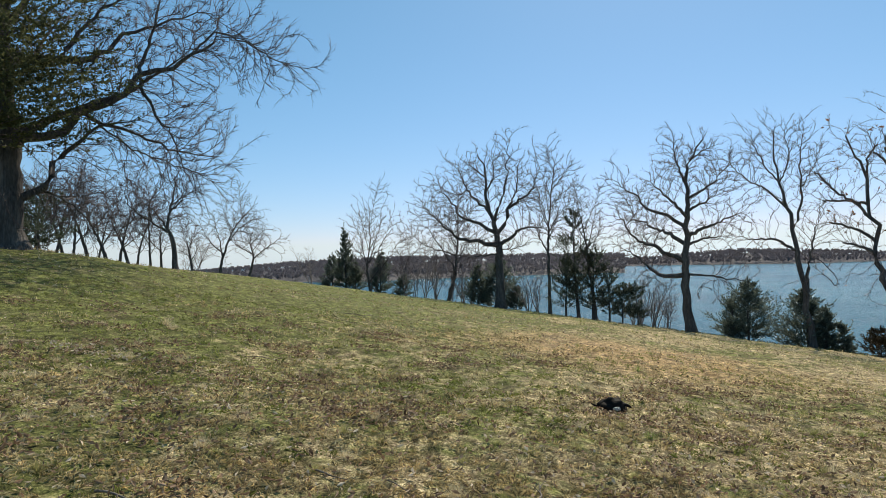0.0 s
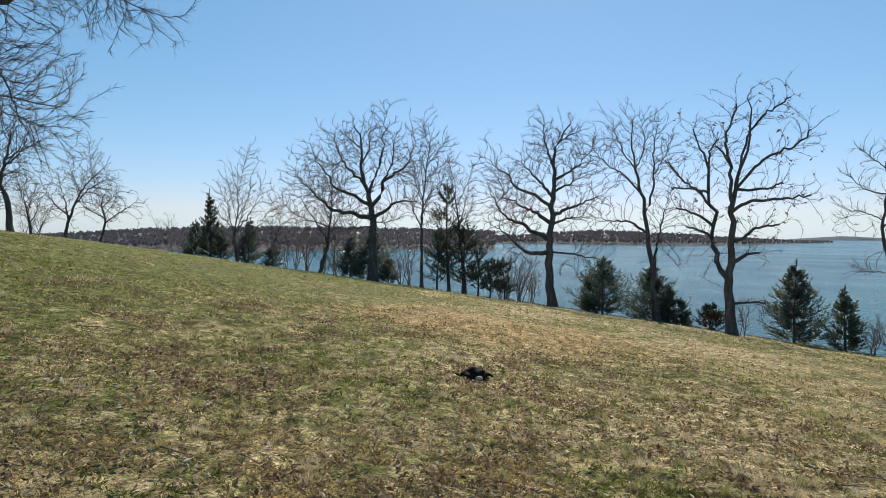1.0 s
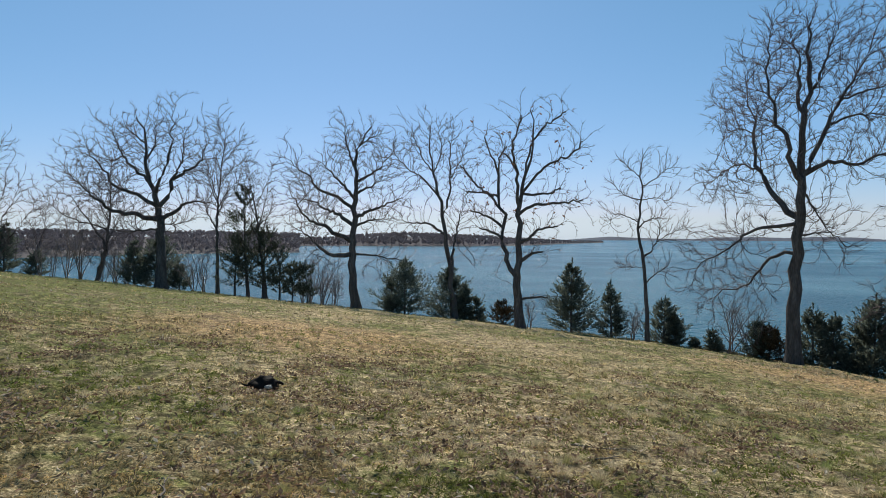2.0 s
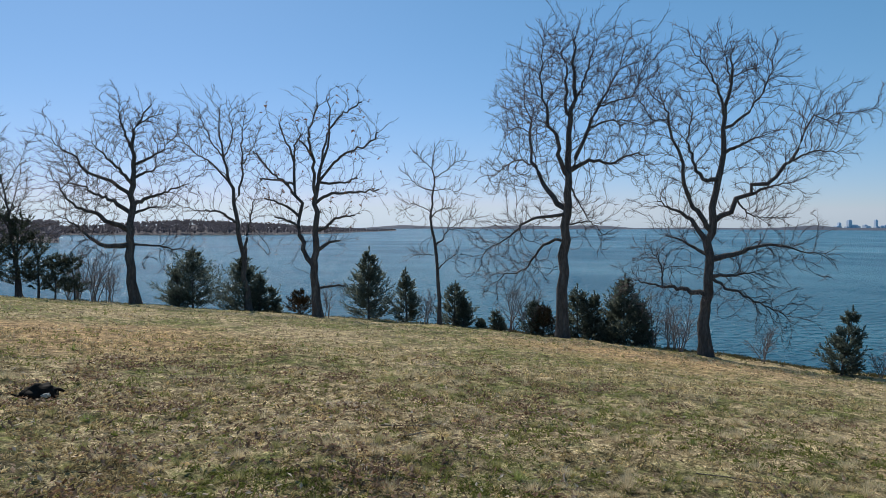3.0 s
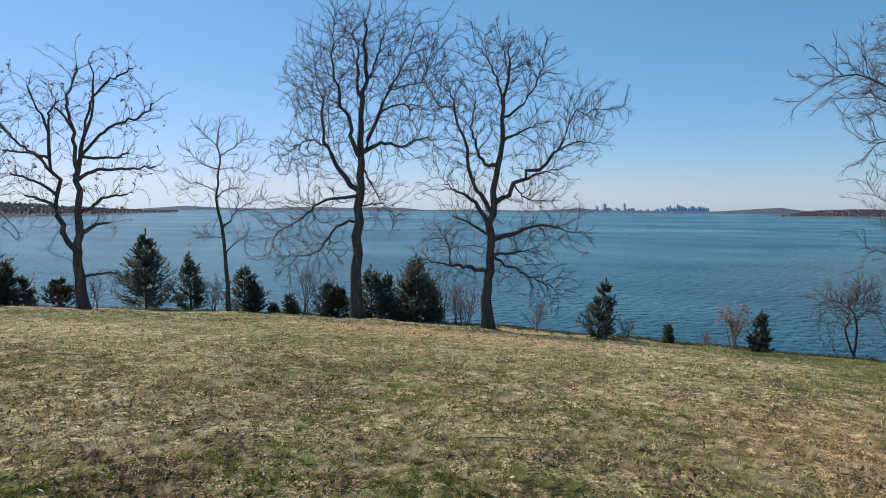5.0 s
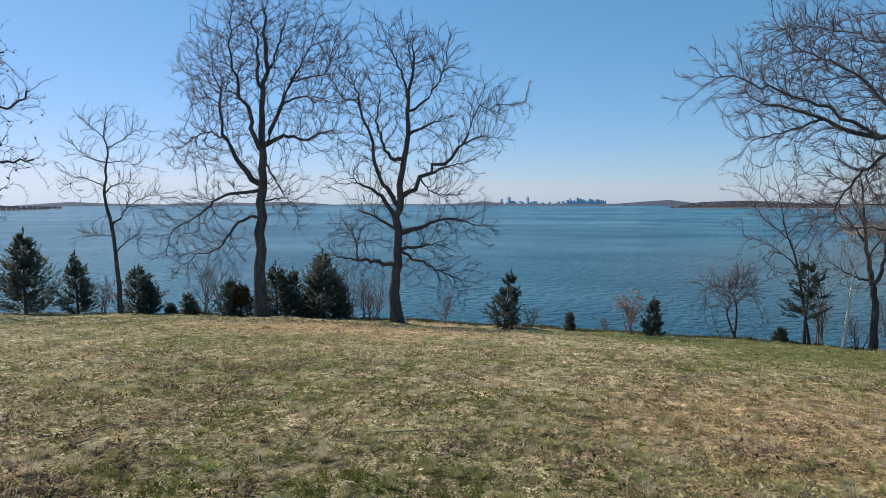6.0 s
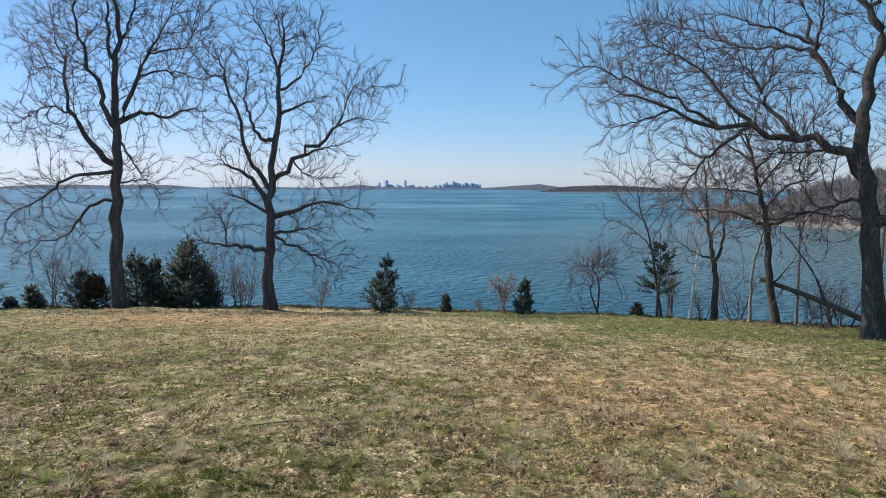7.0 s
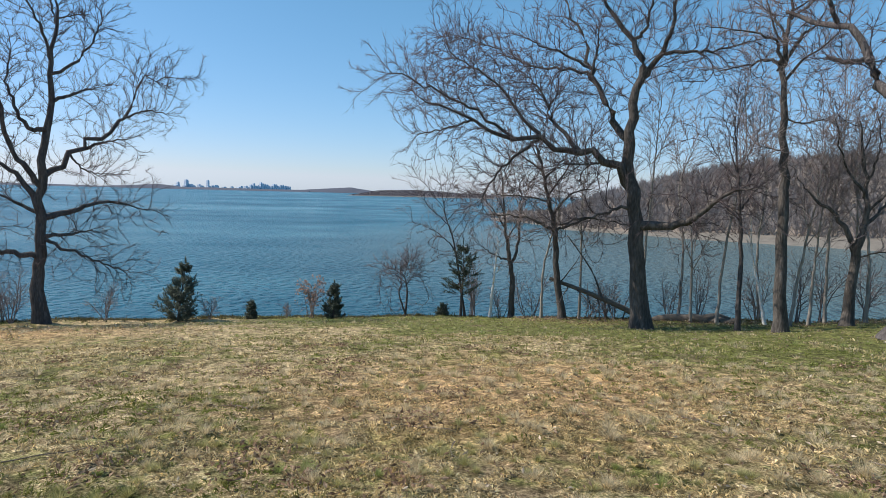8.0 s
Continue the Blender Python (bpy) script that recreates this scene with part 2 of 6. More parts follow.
    l.new(twice.outputs[0], bsdf.inputs["Base Color"])
    bsdf.inputs["Roughness"].default_value = 0.95
    bsdf.inputs["Specular IOR Level"].default_value = 0.15
    bp = n.new("ShaderNodeBump")
    bp.inputs["Strength"].default_value, bp.inputs["Distance"].default_value = 0.9, 0.05
    l.new(straw.outputs[0], bp.inputs["Height"])
    l.new(bp.outputs[0], bsdf.inputs["Normal"])


def water_nodes(n, l, bsdf):
    co = n.new("ShaderNodeTexCoord")
    mp = n.new("ShaderNodeMapping")
    mp.inputs["Rotation"].default_value = (0, 0, 0.5)
    mp.inputs["Scale"].default_value = (1.0, 0.85, 1.0)
    l.new(co.outputs["Object"], mp.inputs[0])
    heights = []
    for scale, detail in ((0.55, 5), (0.02, 5)):
        t = n.new("ShaderNodeTexNoise")
        t.inputs["Scale"].default_value, t.inputs["Detail"].default_value = scale, detail
        l.new(mp.outputs[0], t.inputs["Vector"])
        heights.append(t)
    broad = n.new("ShaderNodeTexNoise")
    broad.inputs["Scale"].default_value, broad.inputs["Detail"].default_value = 0.0042, 4
    l.new(mp.outputs[0], broad.inputs["Vector"])
    blend = n.new("ShaderNodeMath")
    blend.operation, blend.inputs[1].default_value = "MULTIPLY_ADD", 0.45
    half = n.new("ShaderNodeMath")
    half.operation, half.inputs[1].default_value = "MULTIPLY", 0.55
    l.new(broad.outputs[0], half.inputs[0])
    l.new(heights[1].outputs[0], blend.inputs[0])
    l.new(half.outputs[0], blend.inputs[2])
    ramp = n.new("ShaderNodeValToRGB")
    ramp.color_ramp.elements[0].position, ramp.color_ramp.elements[1].position = 0.4, 0.62
    ramp.color_ramp.elements[0].color, ramp.color_ramp.elements[1].color = (0.010, 0.093, 0.15, 1), (0.028, 0.17, 0.243, 1)
    l.new(blend.outputs[0], ramp.inputs[0])
    # paler grey-green water in the cove, fading out with distance from it
    gap = n.new("ShaderNodeVectorMath")
    gap.operation, gap.inputs[1].default_value = "DISTANCE", (200.0, -210.0, 0.0)
    l.new(co.outputs["Object"], gap.inputs[0])
    cove_zone = n.new("ShaderNodeMapRange")
    cove_zone.interpolation_type = "SMOOTHSTEP"
    cove_zone.inputs["From Min"].default_value, cove_zone.inputs["From Max"].default_value = 110.0, 250.0
    cove_zone.inputs["To Min"].default_value, cove_zone.inputs["To Max"].default_value = 0.85, 0.0
    l.new(gap.outputs["Value"], cove_zone.inputs[0])
    cove_tint = n.new("ShaderNodeMixRGB")
    cove_tint.inputs[2].default_value = (0.115, 0.16, 0.165, 1)
    l.new(cove_zone.outputs[0], cove_tint.inputs[0])
    l.new(ramp.outputs[0], cove_tint.inputs[1])
    l.new(cove_tint.outputs[0], bsdf.inputs["Base Color"])
    gust = n.new("ShaderNodeMapRange")
    gust.inputs["From Min"].default_value, gust.inputs["From Max"].default_value = 0.38, 0.64
    gust.inputs["To Min"].default_value, gust.inputs["To Max"].default_value = 0.26, 0.15
    l.new(blend.outputs[0], gust.inputs[0])
    l.new(gust.outputs[0], bsdf.inputs["Roughness"])
    bsdf.inputs["IOR"].default_value, bsdf.inputs["Specular IOR Level"].default_value = 1.33, 0.1
    bp = n.new("ShaderNodeBump")
    bp.inputs["Strength"].default_value, bp.inputs["Distance"].default_value = 1.0, 2.3
    l.new(heights[0].outputs[0], bp.inputs["Height"])
    l.new(bp.outputs[0], bsdf.inputs["Normal"])


WATER = material("sea_water", water_nodes)


# ---- mesh helpers ----
def mesh_of(name, verts, faces, mat, smooth=True):
    """A mesh from an array of places and an array of triangles or quads."""
    verts, faces = np.asarray(verts, dtype=np.float32).reshape(-1, 3), np.asarray(faces, dtype=np.int32)
    me = bpy.data.meshes.new(name)
    k = faces.shape[1]
    me.vertices.add(len(verts))
    me.vertices.foreach_set("co", verts.ravel())
    me.loops.add(faces.size)
    me.loops.foreach_set("vertex_index", faces.ravel())
    me.polygons.add(len(faces))
    me.polygons.foreach_set("loop_start", np.arange(0, faces.size, k, dtype=np.int32))
    me.polygons.foreach_set("use_smooth", np.full(len(faces), smooth))
    me.materials.append(mat)
    me.update(calc_edges=True)
    return me


def child(name, me, parent, label=""):
    ob = new(name, me)
    ob.parent = parent
    if label:
        tagged(ob, label)
    return ob


def tubes(paths, radii, sides):
    """Tapered tubes along many paths of the same length at once: places and quads."""
    paths, radii = np.asarray(paths, float), np.asarray(radii, float)
    b, n, _ = paths.shape
    tan = np.gradient(paths, axis=1)
    tan /= np.linalg.norm(tan, axis=2, keepdims=True) + 1e-9
    ref = np.where(np.abs(tan[..., 2:3]) > 0.9, np.array([1.0, 0, 0]), np.array([0, 0, 1.0]))
    e1 = np.cross(tan, ref)
    e1 /= np.linalg.norm(e1, axis=2, keepdims=True) + 1e-9
    e2 = np.cross(tan, e1)
    ang = np.arange(sides) * 2 * math.pi / sides
    v = paths[:, :, None, :] + radii[:, :, None, None] * (e1[:, :, None, :] * np.cos(ang)[:, None] + e2[:, :, None, :] * np.sin(ang)[:, None])
    idx = np.arange(b * n * sides).reshape(b, n, sides)
    a, c = idx[:, :-1, :], idx[:, 1:, :]
    q = np.stack([a, np.roll(a, -1, 2), np.roll(c, -1, 2), c], -1).reshape(-1, 4)
    return v.reshape(-1, 3), q


def spikes(a, b, radius):
    """Fine three-sided twigs that end in a point."""
    d = unit(b - a)
    e1 = unit(np.cross(d, np.array([0.31, 0.52, 0.79])))
    e2 = np.cross(d, e1)
    k = [a + radius * (e1 * math.cos(w) + e2 * math.sin(w)) for w in (0.0, 2.09, 4.19)]
    v = np.stack([*k, b], 1).reshape(-1, 3)
    i = np.arange(len(a))[:, None] * 4
    return v, np.concatenate([i + [0, 1, 3], i + [1, 2, 3], i + [2, 0, 3]])


def joined(groups):
    vs, fs, o = [], [], 0
    for v, f in groups:
        vs.append(v)
        fs.append(f + o)
        o += len(v)
    return np.concatenate(vs), np.concatenate(fs)


def unit(v):
    return v / (np.linalg.norm(v, axis=-1, keepdims=True) + 1e-9)


def grow(rng, start, way, length, points, wiggle, lift):
    """Wandering paths: from start along way, bending by wiggle and towards the sky by lift."""
    step = length[:, None] / (points - 1)
    p, d, out = start.copy(), unit(way), [start.copy()]
    for _ in range(points - 1):
        d = unit(d + rng.normal(0, wiggle, d.shape) + np.array([0, 0, lift]))
        p = p + d * step
        out.append(p.copy())
    return np.stack(out, 1)


def offshoots(rng, paths, radii, per, lo, hi, angle, share, thin):
    """Where side shoots leave the paths: start, way, length, radius."""
    b, n, _ = paths.shape
    t = lo + (hi - lo) * (np.arange(per)[None, :] + rng.random((b, per))) / per
    f = t * (n - 1)
    i = np.minimum(f.astype(int), n - 2)
    w = (f - i)[..., None]
    rows = np.arange(b)[:, None]
    start = paths[rows, i] * (1 - w) + paths[rows, i + 1] * w
    tan = unit(paths[rows, i + 1] - paths[rows, i])
    side = unit(np.cross(tan, rng.normal(0, 1, tan.shape)))
    a = np.radians(angle) * (0.7 + 0.6 * rng.random((b, per, 1)))
    way = tan * np.cos(a) + side * np.sin(a)
    seg = np.linalg.norm(np.diff(paths, axis=1), axis=2).sum(1)[:, None]
    length = seg * share * (1.15 - 0.65 * t) * (0.7 + 0.6 * rng.random((b, per)))
    r = (radii[rows, i] * (1 - w[..., 0]) + radii[rows, i + 1] * w[..., 0]) * thin
    return start.reshape(-1, 3), way.reshape(-1, 3), length.ravel(), r.ravel()


def taper(r0, r1, points, power=1.0):
    s = np.linspace(0, 1, points) ** power
    return r0[:, None] * (1 - s) + np.broadcast_to(r1, r0.shape)[:, None] * s


def smooth_path(knots, points):
    """A soft curve through a few knots."""
    k = np.asarray(knots, float)
    t = np.linspace(0, len(k) - 1, points)
    i = np.clip(t.astype(int), 0, len(k) - 2)
    u = (t - i)[:, None]
    p0, p1, p2, p3 = k[np.maximum(i - 1, 0)], k[i], k[i + 1], k[np.minimum(i + 2, len(k) - 1)]
    return 0.5 * (2 * p1 + (p2 - p0) * u + (2 * p0 - 5 * p1 + 4 * p2 - p3) * u ** 2 + (3 * p1 - p0 - 3 * p2 + p3) * u ** 3)


# ---- the lie of the land ----
SEA = -18.0
SLOPE = [-0.095, -0.152, -0.172, -0.629, 0.078, -4.801, -0.313, -0.846, 0.085, -0.655, 0.81, -0.652, -0.33, 0.754, -0.523]
EDGE_BEARING = [-180, -150, -100, -60, -35, -20, -8, 0, 10, 20, 30, 40, 50, 60, 70, 90, 104, 113, 122, 132, 142, 155, 180]
EDGE_RADIUS = [150, 140, 120, 90, 72, 68, 62, 54, 48, 42.5, 39, 37.5, 35.5, 33.5, 32, 32.5, 31.5, 30.5, 29.5, 29.5, 32, 60, 150]


def bumps(x, y, size, seed):
    """Smooth uneven relief, -1 to 1, with humps about that size across."""
    table = np.random.default_rng(seed).uniform(-1, 1, (128, 128))
    u, v = x / size, y / size
    i, j = np.floor(u).astype(int), np.floor(v).astype(int)
    a, b = u - i, v - j
    a, b = a * a * (3 - 2 * a), b * b * (3 - 2 * b)
    at = lambda p, q: table[p % 128, q % 128]
    return (at(i, j) * (1 - a) + at(i + 1, j) * a) * (1 - b) + (at(i, j + 1) * (1 - a) + at(i + 1, j + 1) * a) * b


def lie(x, y):
    """The height of the ground: a hillside that falls to the shore."""
    x, y = np.asarray(x, float), np.asarray(y, float)
    r = np.hypot(x, y)
    k = np.minimum(1, 64 / np.maximum(r, 1e-6)) / 40
    u, v = x * k, y * k
    z, c = np.zeros_like(r), 0
    for i in range(5):
        for j in range(5 - i):
            z = z + SLOPE[c] * u ** i * v ** j
            c += 1
    z = z + 0.95 * np.exp(-((x + 12.5) ** 2 + (y - 18) ** 2) / 55)
    z = z + 0.05 * np.sin(x * 0.9 + 1.3 * np.sin(y * 0.6)) * np.sin(y * 0.75) + 0.02 * np.sin(x * 2.7 + y) * np.sin(y * 2.3 - x) + 0.012 * np.sin(x * 7.1 + 2 * np.sin(y * 1.7)) * np.sin(y * 6.3 - 1.1 * x)
    z = z + 0.03 * bumps(x, y, 0.75, 11) + 0.022 * bumps(x, y, 0.27, 12)
    turn = np.degrees(np.arctan2(x, y))
    z = z - 0.36 * np.exp(-0.5 * ((r - 24) / 3.5) ** 2 - 0.5 * ((turn - 123) / 11) ** 2)
    z = z - 0.26 * np.exp(-0.5 * ((r - 28.3) / 2.2) ** 2 - 0.5 * ((turn - 80) / 12) ** 2)
    edge = np.interp(turn, EDGE_BEARING, EDGE_RADIUS)
    edge = edge + 0.5 * np.sin(x * 0.8) + 0.5 * np.sin(y * 0.7)
    over = np.maximum(0, r - edge)
    drop = 0.62 * (np.sqrt(over ** 2 + 1.0) - 1.0)
    return np.maximum(z - drop, SEA - 3)


def spot(bearing, radius):
    b = radians(bearing)
    x, y = radius * math.sin(b), radius * math.cos(b)
    return x, y, float(lie(x, y))


DRY_PATCHES = [(*spot(109, 9.0)[:2], 4.0), (*spot(66, 24)[:2], 7.0), (*spot(17, 16)[:2], 4.5)]
GRASSLAND = material("spring_meadow", ground_nodes)

radii_g = np.concatenate([np.linspace(0.4, 12, 135), 12 * np.exp(np.linspace(0.009, math.log(14), 110))])
fine_b = np.concatenate([np.arange(-180, -60, 4.0), np.arange(-60, 150, 0.75), np.arange(150, 180, 4.0)])
bb, rr = np.meshgrid(np.radians(fine_b), radii_g)
gx, gy = rr * np.sin(bb), rr * np.cos(bb)
gv = np.stack([gx, gy, lie(gx, gy)], -1).reshape(-1, 3)
nb, nr = len(fine_b), len(radii_g)
gi = np.arange(nb * nr).reshape(nr, nb)
a, c = gi[:-1], gi[1:]
gq = np.stack([a, c, np.roll(c, -1, 1), np.roll(a, -1, 1)], -1).reshape(-1, 4)
cap = np.stack([gi[0], np.roll(gi[0], -1)], -1)
gv = np.concatenate([gv, [[0, 0, float(lie(0.0, 0.0))]]])
ground = tagged(new("ground", mesh_of("ground", gv, gq, GRASSLAND)), "rough spring meadow of straw and new green grass", "meadow", kind="structure")
hub = tagged(new("ground_middle", mesh_of("ground_middle", gv, np.concatenate([cap, np.full((nb, 1), len(gv) - 1)], 1), GRASSLAND)), "patch of meadow underfoot", "meadow", kind="structure")

bm = bmesh.new()
bmesh.ops.create_circle(bm, cap_ends=True, segments=96, radius=4900)
water = new("water", bpy.data.meshes.new("water"))
bm.to_mesh(water.data)
bm.free()
water.data.materials.append(WATER)
water.location.z = SEA
tagged(water, "teal harbour water ruffled by light wind", "sea", kind="structure")


# ---- trees ----
def apart(a, b):
    """Squared distances between two sets of places."""
    a, b = a.astype(np.float32), b.astype(np.float32)
    return (a * a).sum(1)[:, None] + (b * b).sum(1)[None] - 2 * a @ b.T


def colonise(rng, seeds, headings, targets, middle, step, reach, kill, lift, wander=0.1, rounds=60):
    """Shoots that grow from the seed places towards free room in the crown until it is filled: places, and the parent of each."""
    pos, parent = [np.asarray(seeds, float)], [np.full(len(seeds), -1)]
    last = np.full((len(seeds), 3), 1e9)
    gap = np.full(len(targets), 1e9)
    near = np.zeros(len(targets), int)
    for k in range(0, len(targets), 500):
        d = apart(targets[k:k + 500], seeds)
        near[k:k + 500], gap[k:k + 500] = d.argmin(1), np.sqrt(np.maximum(d.min(1), 0))
    alive = gap > kill
    everything = np.asarray(seeds, float)
    for _ in range(rounds):
        active = alive & (gap < reach)
        if not active.any():
            reach *= 1.3
            if not alive.any() or reach > 3:
                break
            continue
        pull = np.zeros_like(everything)
        np.add.at(pull, near[active], unit(targets[active] - everything[near[active]]))
        who = np.unique(near[active])
        pull = unit(pull[who])
        ahead = (pull * headings[who]).sum(1) > np.where(who < len(seeds), -0.4, 0.12)
        who, pull = who[ahead], pull[ahead]
        way = unit(0.8 * pull + 0.7 * headings[who] + 0.3 * unit(everything[who] - middle) + rng.normal(0, wander, (len(who), 3)) + [0, 0, lift])
        fresh = everything[who] + way * step
        new_way = np.linalg.norm(fresh - last[who], axis=1) > 0.45 * step
        who, fresh, way = who[new_way], fresh[new_way], way[new_way]
        if not len(who):
            break
        last[who] = fresh
        first = len(everything)
        parent.append(who)
        everything = np.concatenate([everything, fresh])
        headings = np.concatenate([headings, way])
        last = np.concatenate([last, np.full((len(fresh), 3), 1e9)])
        open_at = np.nonzero(alive)[0]
        d = apart(targets[open_at], fresh)
        best = d.argmin(1)
        least = np.sqrt(np.maximum(d[np.arange(len(d)), best], 0))
        closer = least < gap[open_at]
        near[open_at[closer]], gap[open_at[closer]] = first + best[closer], least[closer]
        alive[open_at[gap[open_at] < kill]] = False
    return everything, np.concatenate(parent)


def prisms(a, b, ra, rb, sides=3):
    """Short tapered three-sided lengths of twig, end to end."""
    d = unit(b - a)
    e1 = unit(np.cross(d, np.array([0.31, 0.52, 0.79])))
    e2 = np.cross(d, e1)
    rings = []
    for w in range(sides):
        c = e1 * math.cos(w * 2 * math.pi / sides) + e2 * math.sin(w * 2 * math.pi / sides)
        rings += [a + c * ra[:, None], b + c * rb[:, None]]
    v = np.stack(rings, 1).reshape(-1, 3)
    i = np.arange(len(a))[:, None] * 2 * sides
    f = []
    for w in range(sides):
        p, q = 2 * w, 2 * ((w + 1) % sides)
        f += [i + [p, q, q + 1], i + [p, q + 1, p + 1]]
    return v, np.concatenate(f)


def bare_tree(kind, label, bearing, radius, height, width, trunk_r, seed, limbs=9, low=0.3, angle=50, lean=0.0, lift=0.1, knots=None, boughs=(), crown=(),
              bushy=1.0, droop=0.0, heavy=1.0, mat=None, leaves=0, stem_to=0.92, group="", fine=True, squat=0.0, twig=None, close=0.26):
    """A leafless tree. knots: its stem, as (across, up); boughs: main limbs, each as knots of (across, up); crown: rounds that its twigs fill, each as
    (across, up, half width, half height); in metres, as seen from the lawn."""
    rng = np.random.default_rng(seed)
    mat = mat or BARK
    x, y, z = spot(bearing, radius)
    b = radians(bearing)
    across, towards = np.array([math.cos(b), -math.sin(b), 0]), np.array([-math.sin(b), -math.cos(b), 0])
    tree = tagged(new(kind), label, "tree", group)
    tree.location = (x, y, z - 0.12)
    if knots is None:
        k = rng.normal(0, 0.02 * height, 3)
        knots = [(0, 0), (lean * 0.3 + k[0] * 0.3, 0.3 * height), (lean * 0.7 + k[1], 0.62 * height), (lean + k[2], stem_to * height)]
    trunk_r = trunk_r * 0.84
    stem = smooth_path([across * u + np.array([0, 0, h * (1 - squat * h / height)]) for u, h in knots], 26)
    stem[2:-1] += rng.normal(0, 0.004 * height * min(1, trunk_r / 0.2), (23, 3)) * [1, 1, 0.2]
    sr = trunk_r * (1 - np.linspace(0, 1, 26) ** 0.9 * 0.9)
    sr[:3] *= [1.5, 1.16, 1.05]
    sr[3:] *= 1 + 0.05 * np.sin(np.arange(23) * 2.3 + seed)
    child("trunk", mesh_of("trunk", *tubes(stem[None], sr[None], 12), mat), tree)
    thin_k, bend = min(1.0, trunk_r / 0.2) ** 0.6, 0.5 if lift > 0.12 else 1.0
    lp, lr = [], []
    for bough in boughs:
        swing = rng.uniform(-0.45, 0.45) * math.hypot(bough[-1][0] - bough[0][0], bough[-1][1] - bough[0][1])
        kn = [across * u + towards * swing * i / (len(bough) - 1) + np.array([0, 0, h * (1 - squat * h / height)]) for i, (u, h) in enumerate(bough)]
        best = None
        for path, rad in [(stem, sr), *zip(lp, lr)]:
            gap = np.hypot((path - kn[0]) @ across, path[:, 2] - kn[0][2])
            j = int(np.argmin(gap))
            if best is None or gap[j] < best[0] - 0.15:
                best = (gap[j], path[j], rad[j])
        depth = float(best[1] @ towards)
        kn = [best[1]] + [k + towards * depth for k in kn[1:]]
        path = smooth_path(kn, 18)
        reach = np.linalg.norm(np.diff(path, axis=0), axis=1).sum()
        path[1:-1] += rng.normal(0, 0.011 * reach, path[1:-1].shape)
        lp.append(path)
        lr.append(taper(np.array([min(best[2] * 0.82, (0.03 + 0.028 * reach) * thin_k * heavy * (0.55 if bough[-1][1] < bough[0][1] + 0.3 else 1.0))]), 0.014 * thin_k * heavy ** 1.4, 18, 0.8)[0])
    for i in range(limbs):
        t = low + (0.95 - low) * (i + rng.random() * 0.7) / limbs
        f = t * 25
        j = int(f)
        s = stem[j] * (1 - f + j) + stem[j + 1] * (f - j)
        az = i * 2.4 + rng.normal(0, 0.4)
        tilt = radians(angle) * (1.15 - 0.55 * t)
        d = (across * math.cos(az) + towards * math.sin(az)) * math.sin(tilt) + np.array([0, 0, math.cos(tilt)])
        reach = 0.42 * width * (1.15 - 0.45 * abs(t - 0.45)) * (0.75 + 0.4 * rng.random()) / max(0.35, math.sin(tilt) + 0.15)
        lp.append(grow(rng, s[None], d[None], np.array([reach]), 18, 0.1 * bend, lift * 0.5)[0])
        lr.append(taper(np.array([min(sr[j] * 0.6, (0.015 + 0.026 * reach) * thin_k)]), 0.012 * thin_k, 18, 0.8)[0])
    for path, rad in zip(lp, lr):
        child("limb", mesh_of("limb", *tubes(path[None], rad[None], 7), mat), tree)
    # the room that the twigs fill: along the outer limbs, and the rounds of the crown
    paths = np.array(lp)
    span = np.linalg.norm(np.diff(paths, axis=1), axis=2).sum(1)
    share = np.maximum(4, span * 60 * bushy).astype(int)
    pick = np.repeat(np.arange(len(paths)), share)
    along = np.minimum(17, (0.25 + 0.8 * rng.random(len(pick))) * 17)
    room = [paths[pick, along.astype(int)] + rng.normal(0, 1, (len(pick), 3)) * np.minimum(0.62, 0.16 * span[pick] + 0.1)[:, None]]
    rounds = list(crown) or [(knots[-1][0] * 0.75, 0.66 * height, 0.4 * width, 0.31 * height)]
    for u, h, ru, rh in rounds:
        deep = min(0.5 * (ru + rh), 2.0)
        q = rng.normal(0, 1, (int(4.2 * ru * rh * deep * 18 * bushy) + 8, 3))
        q = unit(q) * (rng.random((len(q), 1)) ** 0.42) * 0.93
        room.append(across * (u + ru * q[:, :1]) + towards * deep * q[:, 1:2] + np.array([0, 0, 1.0]) * (h * (1 - squat * h / height) + rh * q[:, 2:3]))
    room = np.concatenate(room)
    if len(room) > 6000 * bushy:
        room = room[rng.permutation(len(room))[:int(6000 * bushy)]]
    dense = np.concatenate([paths[:, 5:].reshape(-1, 3), stem[12:]])
    dense_r = np.concatenate([np.array(lr)[:, 5:].ravel(), sr[12:]])
    tangents = np.concatenate([unit(np.gradient(paths, axis=1))[:, 5:].reshape(-1, 3), unit(np.gradient(stem, axis=0))[12:]])
    middle = np.array([0, 0, 0.3 * height]) + across * knots[len(knots) // 2][0]
    nodes, parent = colonise(rng, dense, tangents, room, middle, 0.22, 1.3, close, lift * 0.6 - droop)
    k0 = len(dense)
    ends = np.zeros(len(nodes))
    has_child = np.zeros(len(nodes), bool)
    has_child[parent[k0:]] = True
    ends[~has_child] = 1.0
    for i in range(len(nodes) - 1, k0 - 1, -1):
        ends[parent[i]] += ends[i]
    far = 1 + max(0.0, radius - 30) / 60
    rad = 0.0066 * far * np.maximum(ends, 1) ** 0.47
    rad[:k0] = np.minimum(rad[:k0], dense_r)
    kids = np.arange(k0, len(nodes))
    up = parent[kids]
    root_r = np.where(up < k0, np.minimum(rad[kids] * 1.25, dense_r[np.minimum(up, k0 - 1)]), rad[up])
    root_r = np.minimum(root_r, rad[kids] * 1.6)
